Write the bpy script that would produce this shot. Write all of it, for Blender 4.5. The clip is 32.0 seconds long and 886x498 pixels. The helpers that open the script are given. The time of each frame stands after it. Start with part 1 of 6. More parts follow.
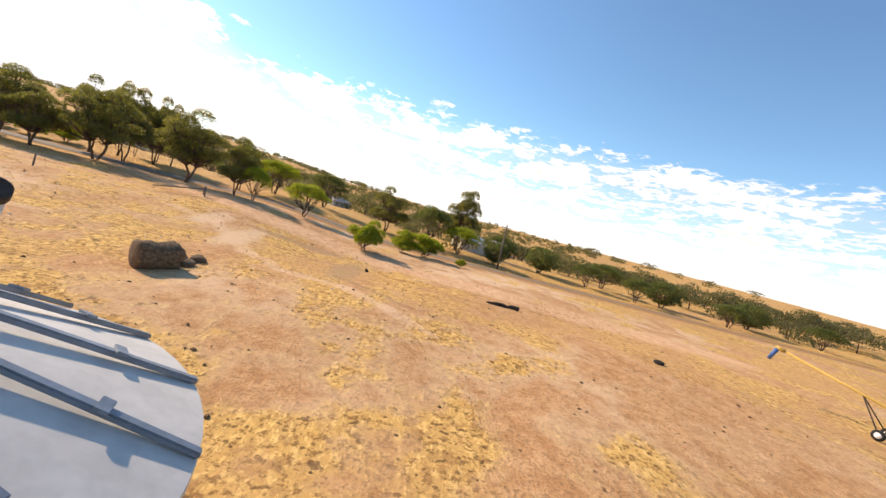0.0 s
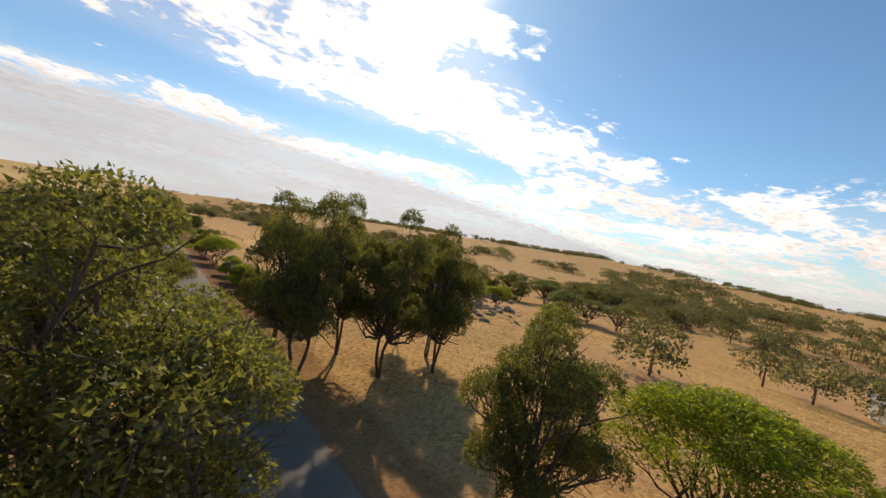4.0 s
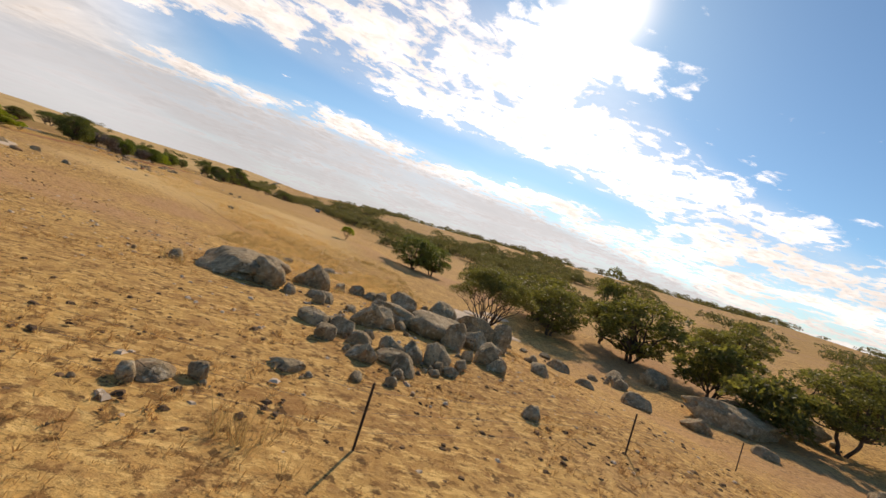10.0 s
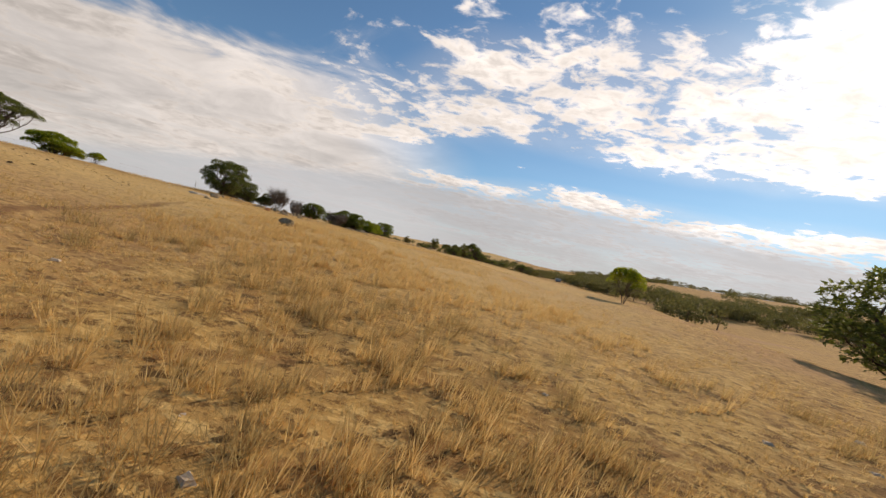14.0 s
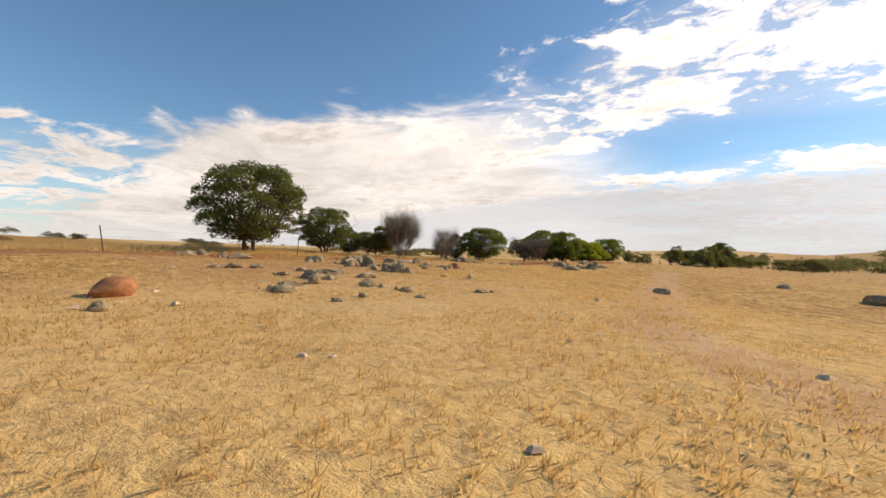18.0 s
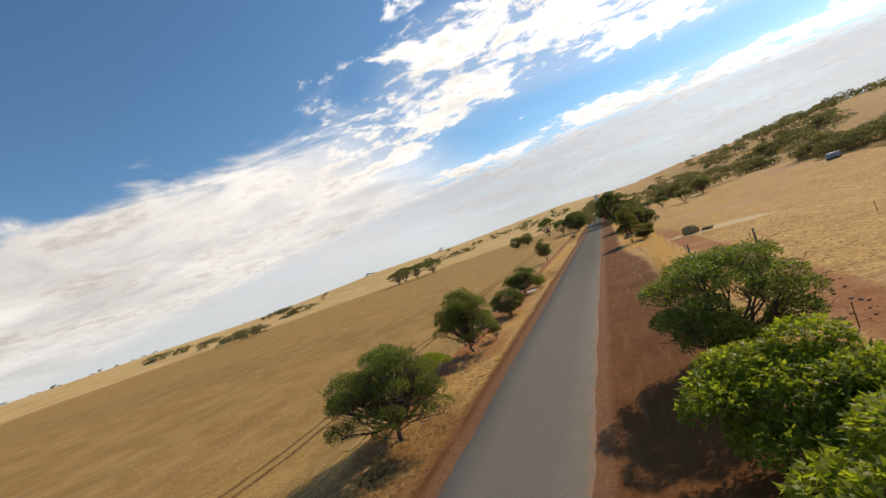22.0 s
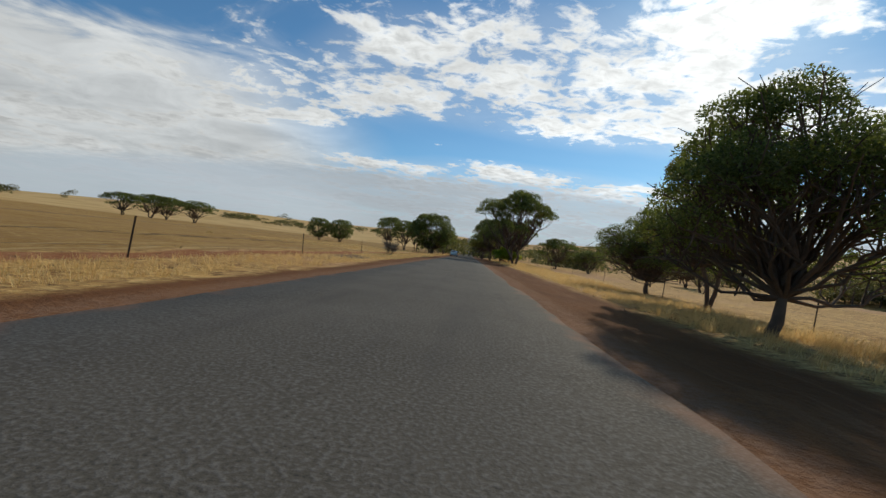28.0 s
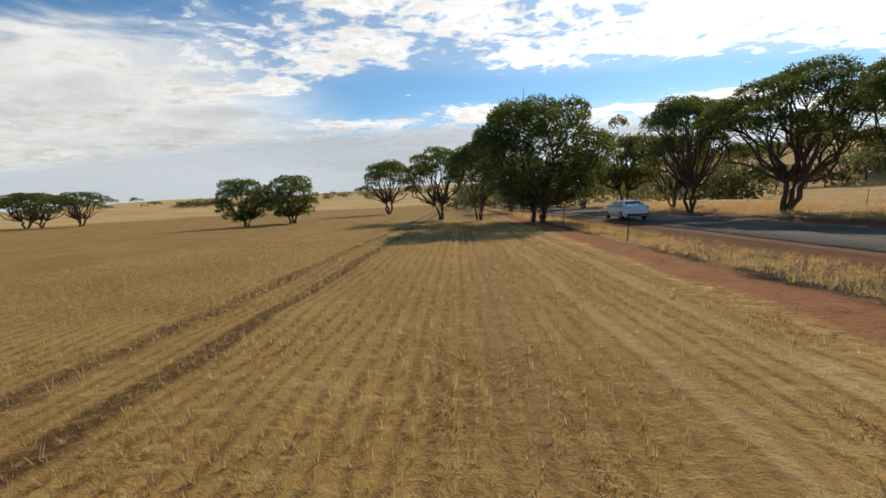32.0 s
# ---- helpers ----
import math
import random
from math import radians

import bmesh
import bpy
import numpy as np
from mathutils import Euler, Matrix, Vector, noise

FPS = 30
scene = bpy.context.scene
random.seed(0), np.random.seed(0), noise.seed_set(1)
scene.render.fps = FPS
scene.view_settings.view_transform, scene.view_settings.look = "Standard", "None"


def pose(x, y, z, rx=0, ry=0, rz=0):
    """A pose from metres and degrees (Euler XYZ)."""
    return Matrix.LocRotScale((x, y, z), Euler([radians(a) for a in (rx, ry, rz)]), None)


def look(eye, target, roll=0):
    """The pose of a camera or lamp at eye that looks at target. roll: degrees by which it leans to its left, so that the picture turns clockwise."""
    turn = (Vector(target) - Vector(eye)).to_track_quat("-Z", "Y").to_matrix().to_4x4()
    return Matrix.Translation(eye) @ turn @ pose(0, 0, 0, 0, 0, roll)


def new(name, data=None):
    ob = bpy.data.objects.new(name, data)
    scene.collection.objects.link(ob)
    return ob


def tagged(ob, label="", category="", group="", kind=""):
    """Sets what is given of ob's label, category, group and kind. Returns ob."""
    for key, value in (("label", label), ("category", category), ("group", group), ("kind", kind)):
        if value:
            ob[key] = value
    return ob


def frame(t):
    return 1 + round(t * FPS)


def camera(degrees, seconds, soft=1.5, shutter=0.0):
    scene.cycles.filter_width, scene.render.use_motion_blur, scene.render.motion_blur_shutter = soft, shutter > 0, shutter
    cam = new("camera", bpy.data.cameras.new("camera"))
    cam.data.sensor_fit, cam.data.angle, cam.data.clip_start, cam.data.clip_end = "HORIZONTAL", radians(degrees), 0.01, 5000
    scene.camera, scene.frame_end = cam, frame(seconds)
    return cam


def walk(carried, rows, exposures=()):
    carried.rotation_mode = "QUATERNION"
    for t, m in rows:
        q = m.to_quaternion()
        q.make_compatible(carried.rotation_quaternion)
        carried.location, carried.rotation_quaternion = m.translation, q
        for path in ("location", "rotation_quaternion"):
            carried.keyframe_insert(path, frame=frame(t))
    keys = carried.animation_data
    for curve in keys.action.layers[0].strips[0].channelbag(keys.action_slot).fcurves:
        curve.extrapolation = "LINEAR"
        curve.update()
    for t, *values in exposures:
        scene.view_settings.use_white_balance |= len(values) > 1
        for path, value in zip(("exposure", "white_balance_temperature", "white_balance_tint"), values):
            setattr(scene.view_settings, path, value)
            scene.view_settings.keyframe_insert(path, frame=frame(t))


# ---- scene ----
cam = camera(92.87, 32.0, soft=1.5, shutter=0.0)
PATH = [
    (0, (-69.54, -52.31, 5.7), (-59.59, -52.9, 4.83), 14.9),
    (0.5, (-61.19, -55.78, 5.64), (-51.53, -53.58, 4.32), 20.5),
    (1, (-52.64, -57.38, 5.12), (-43.65, -53.14, 4.03), 22.9),
    (1.5, (-43.43, -56.22, 5.49), (-35.1, -50.73, 4.84), 23.7),
    (2, (-34.17, -52.87, 6), (-26.56, -46.39, 5.71), 21.8),
    (2.5, (-25.73, -47.84, 7.55), (-18.86, -40.57, 7.48), 20.4),
    (3, (-18.13, -41.96, 8.12), (-11.97, -34.08, 8.19), 17.3),
    (3.5, (-11.24, -35.85, 8.95), (-5.3, -27.8, 9.05), 13.0),
    (5.5, (7.83, -6.8, 15.65), (12.49, 2, 14.67), 1.4),
    (6, (12.9, -0, 15.89), (16.9, 8.92, 13.81), -1.2),
    (6.5, (16.88, 6.47, 14.46), (20.67, 15.41, 12.03), -2.2),
    (7, (20.58, 13, 12.2), (24.64, 21.83, 9.84), -6.1),
    (7.5, (24.57, 19.54, 9.41), (29.25, 28.15, 7.42), -11.5),
    (8, (29.78, 26.18, 6.86), (35.22, 34.46, 5.5), -17.3),
    (8.5, (35.89, 32.95, 4.58), (41.86, 40.96, 4.08), -18.0),
    (9, (43.26, 40.02, 3.11), (48.81, 48.34, 3.09), -6.3),
    (9.5, (50.23, 45.63, 2.94), (54.81, 54.51, 2.97), 8.7),
    (10, (57.45, 53.48, 2.54), (60.83, 62.89, 2.51), 17.6),
    (10.5, (62.37, 60.32, 2.53), (64.5, 70.09, 2.38), 26.1),
    (11, (66.41, 66.14, 3.34), (67.52, 76.07, 2.85), 30.7),
    (11.5, (67.61, 72.67, 3.18), (68.05, 82.63, 2.47), 31.0),
    (12, (67.72, 79.47, 2.17), (67.42, 89.43, 1.35), 28.6),
    (12.5, (67.08, 87.17, 0.76), (66.12, 97.11, 0.2), 23.5),
    (13, (65.61, 94.49, -0.67), (64.23, 104.39, -0.77), 19.1),
    (13.5, (63.56, 101.44, -1.65), (61.88, 111.3, -1.47), 14.3),
    (14.5, (60.9, 113.0, -1.15), (57.9, 122.5, -0.95), 12.4),
    (15.5, (58.08, 124.7, 0.5), (54.21, 133.92, 0.7), 11.6),
    (16, (55.68, 130.65, 0.24), (50.46, 139.19, 0.3), 12.9),
    (16.5, (52.76, 136.03, 0.18), (46.34, 143.7, 0.06), 13.8),
    (17, (48.01, 141.45, 0.22), (41.26, 148.83, 0.09), 11.7),
    (17.5, (42.77, 146.5, 0.25), (36.1, 153.95, 0.28), 7.1),
    (18, (38.06, 150.96, 0.33), (31.68, 158.66, 0.53), 2.1),
    (18.5, (33.2, 155.62, 0.38), (27.26, 163.66, 0.73), -4.7),
    (19, (27.78, 161.62, 0.65), (22.38, 170.01, 1.33), -12.0),
    (19.5, (22.46, 167.36, 1.54), (17.55, 176.04, 2.29), -14.8),
    (20, (18.8, 174.48, 2.89), (14.03, 183.22, 3.76), -18.7),
    (20.5, (15.14, 181.79, 4.55), (10.64, 190.68, 5.37), -21.3),
    (21, (10.76, 192.34, 5.62), (6.48, 201.34, 6.51), -22.1),
    (21.5, (8.13, 203.4, 7.71), (4.05, 212.5, 8.43), -21.9),
    (22, (6.25, 213.93, 8.77), (2.6, 223.24, 8.99), -18.8),
    (22.5, (4.78, 224.5, 9.33), (1.67, 233.99, 8.85), -14.3),
    (23, (3.75, 235.07, 9.04), (1.06, 244.62, 7.85), -8.5),
    (23.5, (2.46, 245.97, 8.13), (0.34, 255.61, 6.52), -3.2),
    (24, (1.32, 256, 6.14), (0.06, 265.78, 4.47), -0.1),
    (24.5, (-0.61, 265.11, 4.2), (-0.87, 275.03, 2.95), -1.6),
    (26.5, (-0.26, 305.18, 1.07), (0.24, 315.16, 1.31), 0.3),
    (27, (0.67, 315.25, 1.23), (0.67, 325.25, 1.44), 3.5),
    (27.5, (1.23, 325.5, 1.22), (0.8, 335.49, 1.36), 6.0),
    (28, (1.05, 334.7, 1.13), (0.44, 344.68, 1.17), 6.8),
    (28.5, (0.47, 344.19, 1.59), (-0.19, 354.17, 1.31), 6.0),
    (29, (0.45, 353.84, 1.07), (-0.74, 363.75, 0.49), 7.9),
    (29.5, (-0.29, 365.11, 0.68), (-2.43, 374.85, -0.03), 15.4),
    (30, (-2.31, 375.1, 1.37), (-5.24, 384.61, 0.36), 21.1),
    (30.5, (-5.59, 383.54, 1.99), (-8.01, 393.2, 1.08), 14.0),
    (31, (-9.34, 390.81, 1.79), (-10.56, 400.71, 1.03), 3.0),
    (31.5, (-12.39, 397.37, 1.69), (-13.19, 407.29, 0.79), -0.6),
    (32, (-15.17, 404.03, 1.99), (-15.58, 413.96, 0.9), -2.8),
]
walk(cam, [(t, look(eye, target, roll)) for t, eye, target, roll in PATH],
     exposures=[(0, 0.68, 8150, 19), (1, 0.42, 8350, 21), (2, 0.15, 8450, 23), (3.5, -0.05, 8050, 18), (5.5, -0.25, 7850, 15), (7, -0.02, 7850, 15), (9, -0.15, 7950, 17), (10.5, -0.18, 8050, 18), (12, -0.3, 7950, 17), (13, -0.38, 7850, 16), (16, -0.25, 8050, 17), (17, 0.1, 8050, 17), (18, 0.06, 8050, 17), (19, 0.06, 7950, 16), (20.5, 0.02, 7600, 14), (21.5, -0.02, 7600, 13), (23, -0.22, 7350, 11), (26.5, -0.36, 6950, 8), (28, -0.58, 6750, 6), (30, -0.34, 6850, 6), (32, -0.26, 7050, 9)])

# ---- world, sun ----
SUN_AZ, SUN_EL = radians(31.0), radians(33.0)
sun_way = Vector((math.sin(SUN_AZ) * math.cos(SUN_EL), math.cos(SUN_AZ) * math.cos(SUN_EL), math.sin(SUN_EL)))


class Nodes:
    """Short ways to write node trees."""

    def __init__(self, tree):
        self.tree = tree
        tree.nodes.clear()

    def node(self, kind, inputs=(), **settings):
        n = self.tree.nodes.new(kind)
        for key, value in settings.items():
            setattr(n, key, value)
        for key, value in dict(inputs).items():
            if isinstance(value, bpy.types.NodeSocket):
                self.tree.links.new(value, n.inputs[key])
            elif value is not None:
                n.inputs[key].default_value = value
        return n

    def math(self, op, a, b=0.0, c=None):
        ins = {0: a, 1: b}
        if c is not None:
            ins[2] = c
        return self.node("ShaderNodeMath", ins, operation=op).outputs[0]

    def ramp(self, value, lo, hi, a=0.0, b=1.0):
        n = self.node("ShaderNodeMapRange", {0: value, 1: lo, 2: hi, 3: a, 4: b}, interpolation_type="SMOOTHSTEP")
        return n.outputs[0]

    def noise(self, vec, scale, detail=3.0, rough=0.55, distort=0.0):
        n = self.node("ShaderNodeTexNoise", {"Vector": vec, "Scale": scale, "Detail": detail, "Roughness": rough, "Distortion": distort})
        return n.outputs[0]

    def mix(self, fac, a, b, blend="MIX"):
        n = self.node("ShaderNodeMix", data_type="RGBA", blend_type=blend)
        for key, value in ((0, fac), (6, a), (7, b)):
            if isinstance(value, bpy.types.NodeSocket):
                self.tree.links.new(value, n.inputs[key])
            else:
                n.inputs[key].default_value = (*value, 1.0) if isinstance(value, tuple) and len(value) == 3 else value
        return n.outputs[2]

    def scaled(self, vec, sx, sy, sz):
        return self.node("ShaderNodeVectorMath", {0: vec, 1: (sx, sy, sz)}, operation="MULTIPLY").outputs[0]

    def xyz(self, vec):
        return self.node("ShaderNodeSeparateXYZ", {0: vec}).outputs


def make_world():
    world = bpy.data.worlds.new("sky")
    world.use_nodes = True
    scene.world = world
    n = Nodes(world.node_tree)
    sky = n.node("ShaderNodeTexSky", sky_type="NISHITA", sun_disc=False, sun_elevation=SUN_EL, sun_rotation=SUN_AZ,
                 altitude=250.0, air_density=1.0, dust_density=0.25, ozone_density=1.6).outputs[0]
    way = n.node("ShaderNodeTexCoord").outputs["Generated"]
    x, y, z = n.xyz(way)
    up = n.math("ADD", n.math("MAXIMUM", z, 0.0), 0.10)
    # the cloud sheet lies on a shallow dome
    px, py = n.math("DIVIDE", x, up), n.math("DIVIDE", y, up)
    sheet = n.node("ShaderNodeCombineXYZ", {0: px, 1: py, 2: 0.0}).outputs[0]
    big = n.noise(n.scaled(sheet, 0.8, 1.0, 1), 0.8, 3.0, 0.5, 0.4)
    puffs = n.noise(n.scaled(sheet, 0.9, 1.15, 1), 2.1, 8.0, 0.58, 0.6)
    fine = n.noise(n.scaled(sheet, 1.0, 1.2, 1), 8.5, 5.0, 0.62, 0.4)
    hump = n.math("MULTIPLY", n.ramp(px, -1.8, -1.1), n.ramp(px, -1.0, -0.3, 1.0, 0.0))
    line = n.math("ADD", 1.22, n.math("MULTIPLY", hump, 0.36))
    line = n.math("SUBTRACT", line, n.ramp(px, -2.9, -1.9, 0.5, 0.0))
    edge = n.math("SUBTRACT", py, line)
    edge = n.math("ADD", edge, n.math("MULTIPLY", n.math("SUBTRACT", big, 0.5), 0.7))
    near_sun = n.node("ShaderNodeVectorMath", {0: way, 1: tuple(sun_way)}, operation="DOT_PRODUCT").outputs["Value"]
    near_sun = n.math("MAXIMUM", near_sun, 0.0)
    east = n.math("MULTIPLY", n.ramp(z, 0.16, 0.28, 1.0, 0.0), n.ramp(n.math("ABSOLUTE", x), 0.1, 0.5))
    cover = n.math("MAXIMUM", n.ramp(edge, -0.42, 0.5), n.math("MULTIPLY", east, 0.95))
    cover = n.math("ADD", cover, n.math("MULTIPLY", n.math("POWER", near_sun, 30.0), 0.3))
    # a clear lane between the broken sheet and the far bank
    lane = n.math("SUBTRACT", n.math("ADD", py, n.math("MULTIPLY", n.math("SUBTRACT", big, 0.5), 1.5)), n.ramp(px, -2.5, 3.0, 3.0, 2.6))
    lane = n.math("SUBTRACT", 1.0, n.ramp(n.math("ABSOLUTE", lane), 0.12, 0.5))
    lane = n.math("MULTIPLY", lane, n.math("MULTIPLY", n.ramp(px, -2.2, -0.9), n.ramp(px, 1.9, 2.9, 1.0, 0.0)))
    far = n.ramp(n.math("ADD", py, n.math("MULTIPLY", n.math("SUBTRACT", fine, 0.5), 0.5)), 3.3, 3.9)
    dapple = n.ramp(px, -2.2, -0.2, 0.18, 0.44)
    dens = n.math("ADD", n.math("MULTIPLY", puffs, n.math("SUBTRACT", 1.0, dapple)), n.math("MULTIPLY", fine, dapple))
    bar = n.math("ADD", n.math("SUBTRACT", 0.70, n.math("MULTIPLY", cover, 0.255)), n.math("MULTIPLY", lane, 0.22))
    alpha = n.ramp(n.math("SUBTRACT", dens, bar), -0.035, 0.085)
    alpha = n.math("MAXIMUM", alpha, n.math("MULTIPLY", far, n.ramp(big, 0.25, 0.6, 0.75, 0.97)))
    alpha = n.math("MAXIMUM", alpha, n.math("MULTIPLY", n.ramp(cover, 0.6, 1.1), n.math("SUBTRACT", 0.22, n.math("MULTIPLY", lane, 0.2))))
    # a solid bank in the west with a billowing top
    west = n.ramp(n.math("ADD", edge, n.math("MULTIPLY", n.math("SUBTRACT", puffs, 0.5), 1.1)), 0.0, 0.34)
    west = n.math("MULTIPLY", west, n.ramp(px, -1.7, -0.5, 0.94, 0.0))
    alpha = n.math("MAXIMUM", alpha, west)
    # forward scatter round the sun
    glow = n.math("POWER", near_sun, 60.0)
    halo = n.math("MULTIPLY", n.math("POWER", near_sun, 500.0), 0.9)
    shade = n.ramp(n.math("SUBTRACT", dens, bar), 0.03, 0.20, 1.0, 0.70)
    shade = n.math("MULTIPLY", shade, n.ramp(n.math("ADD", puffs, n.math("MULTIPLY", fine, 0.35)), 0.5, 0.85, 0.80, 1.10))
    shade = n.math("MULTIPLY", shade, n.ramp(n.math("ADD", big, n.math("MULTIPLY", fine, 0.5)), 0.5, 0.95, 1.0, 0.70))
    bank = n.math("MULTIPLY", far, 0.8)
    shade = n.math("ADD", n.math("MULTIPLY", shade, n.math("SUBTRACT", 1.0, bank)), n.math("MULTIPLY", bank, n.ramp(px, -3.0, -0.6, 0.66, 0.40)))
    forward = n.math("ADD", 0.72, n.math("MULTIPLY", n.math("POWER", near_sun, 2.5), 0.62))
    lum = n.math("MULTIPLY", n.math("ADD", CLOUD, n.math("MULTIPLY", glow, CLOUD * 0.2)), n.math("MULTIPLY", shade, forward))
    cloud = n.node("ShaderNodeCombineXYZ", {0: n.math("MULTIPLY", lum, n.math("SUBTRACT", 0.97, n.math("MULTIPLY", bank, 0.09))), 1: lum, 2: n.math("MULTIPLY", lum, n.math("ADD", 1.05, n.math("MULTIPLY", bank, 0.12)))}).outputs[0]
    blue = n.mix(1.0, sky, (SKY * 0.62, SKY * 0.99, SKY * 1.22), "MULTIPLY")
    blue = n.mix(halo, blue, (CLOUD * 1.9, CLOUD * 1.86, CLOUD * 1.78))
    low = n.ramp(z, 0.0, 0.10, 0.75, 0.0)
    both = n.mix(alpha, blue, cloud)
    both = n.mix(low, both, (CLOUD * 0.42, CLOUD * 0.48, CLOUD * 0.55))
    bg = n.node("ShaderNodeBackground", {"Color": both, "Strength": 1.0})
    n.tree.links.new(bg.outputs[0], n.node("ShaderNodeOutputWorld").inputs[0])


CLOUD, SKY = 1.48, 0.12
make_world()
sun = new("sun", bpy.data.lights.new("sun", "SUN"))
sun.data.energy, sun.data.angle, sun.data.color = 3.9, radians(1.0), (1.0, 0.92, 0.80)
sun.matrix_world = look((0, 0, 60), Vector((0, 0, 60)) - sun_way)


# ---- lie of the land ----
def sstep(a, b, v):
    t = np.clip((np.asarray(v, float) - a) / (b - a), 0, 1)
    return t * t * (3 - 2 * t)


RIDGE_BEARING = [-20, 0, 8, 16, 26, 40, 52, 64, 76, 88, 104, 130, 180]
RIDGE_TOP = [0, 6, 22, 29, 30, 32, 35, 35, 25, 12, 6, 5, 5]


def ground(x, y):
    """Height of the land; the road lies at about zero."""
    x, y = np.asarray(x, float), np.asarray(y, float)
    z = -1.1 * sstep(18, 44, x) - 0.6 * sstep(48, 68, x) - 2.2 * sstep(66, 88, x)
    z = z + 2.2 * np.exp(-((x - 37) ** 2 + (y - 22) ** 2) / (2 * 13**2))
    z = z - 2.0 * np.exp(-((x - 62) ** 2 / (2 * 13**2) + (y - 107) ** 2 / (2 * 16**2))) - 1.2 * np.exp(-((x - 86) ** 2 + (y - 90) ** 2) / (2 * 14**2))
    z = z + 5 * sstep(105, 260, x) * (0.25 + 0.75 * sstep(-120, 40, y))
    # the wooded ridge round the east, as a height for each bearing from the paddock
    bearing = np.degrees(np.arctan2(x - 40, y - 100))
    r = np.hypot(x - 40, y - 100)
    top = np.interp(bearing, RIDGE_BEARING, RIDGE_TOP)
    top = top * np.maximum(sstep(15, 150, x), 1 - sstep(60, 140, y))
    z = z + top * (sstep(120, 600, r) * (0.82 + 0.10 * np.sin(x * 0.013 + 1.1) * np.sin(y * 0.011)) + 0.12 * sstep(420, 600, r)) - 0.25 * top * sstep(650, 1500, r)
    # bare golden rises north and north-west
    bearing, r = np.degrees(np.arctan2(x, y - 300)), np.hypot(x, y - 300)
    z = z + np.interp(bearing, [-120, -75, -50, -30, -5, 10, 30], [4, 9, 11, 29, 39, 30, 0]) * (sstep(230, 1100, r) + 0.06 * np.sin(x * 0.011 + y * 0.007) * sstep(300, 700, r))
    z = z - 1.2 * sstep(-9, -16, x) * sstep(205, 240, y) * (1 - sstep(275, 300, y))
    z = z - 1.3 * sstep(-6, -60, x) * (1 - sstep(-20, 30, y))
    z = z - 1.9 * sstep(-26, -50, y) * sstep(-50, -12, x)
    z = z + 5 * sstep(-120, -900, x)
    z = z + 0.45 * np.exp(-((x - 61) ** 2 + (y - 66) ** 2) / (2 * 15**2)) - 0.42 * np.exp(-((x - 20) ** 2 / (2 * 11**2) + (y - 183) ** 2 / (2 * 22**2))) * sstep(5, 11, x)
    z = z + 0.55 * np.exp(-((x - 8.8) ** 2 / (2 * 4.2**2) + (y - 167) ** 2 / (2 * 8**2))) * sstep(3.5, 7.5, x)
    z = z + 0.6 * np.exp(-((x - 58) ** 2 + (y - 45) ** 2) / (2 * 6.5**2))
    und = 0.16 * np.sin(x * 0.21 + 1.3 * np.sin(y * 0.11)) * np.sin(y * 0.17 + 0.7) + 0.5 * np.sin(x * 0.031 + 1) * np.sin(y * 0.027 + 2)
    z = z + und * sstep(4.5, 14, np.abs(x)) * (1 - 0.9 * sstep(335, 370, y) * sstep(-70, -30, x) * (x < 0))
    z = z - 0.12 * sstep(3.0, 5.5, np.abs(x)) * (1 - sstep(5.5, 9, np.abs(x)))
    return z


def gz(x, y):
    return float(ground(x, y))


# ---- materials ----
def material(name):
    m = bpy.data.materials.new(name)
    m.use_nodes = True
    return m, Nodes(m.node_tree)


def finish(n, color, rough=0.9, bump=None, strength=0.3, distance=0.05, metal=0.0, spec=0.3):
    ins = {"Base Color": color, "Roughness": rough, "Metallic": metal, "Specular IOR Level": spec}
    if isinstance(color, tuple):
        ins["Base Color"] = (*color, 1.0)
    if bump is not None:
        ins["Normal"] = n.node("ShaderNodeBump", {"Height": bump, "Strength": strength, "Distance": distance}).outputs[0]
    b = n.node("ShaderNodeBsdfPrincipled", ins)
    n.tree.links.new(b.outputs[0], n.node("ShaderNodeOutputMaterial").inputs[0])


def where(n):
    return n.node("ShaderNodeNewGeometry").outputs["Position"]


def plain(name, color, rough=0.7, metal=0.0, scale=6.0, vary=0.25, bump=0.2, spec=0.3):
    """A surface of one colour with grain and soft stains."""
    m, n = material(name)
    p = n.node("ShaderNodeTexCoord").outputs["Object"]
    a, b = n.noise(p, scale, 5.0, 0.6), n.noise(p, scale * 7, 3.0)
    v = n.math("ADD", n.math("MULTIPLY", a, 0.7), n.math("MULTIPLY", b, 0.3))
    c = n.mix(n.ramp(v, 0.3, 0.7), tuple(k * (1 - vary) for k in color), tuple(min(1, k * (1 + vary)) for k in color))
    finish(n, c, rough, v, bump, 0.02, metal, spec)
    return m


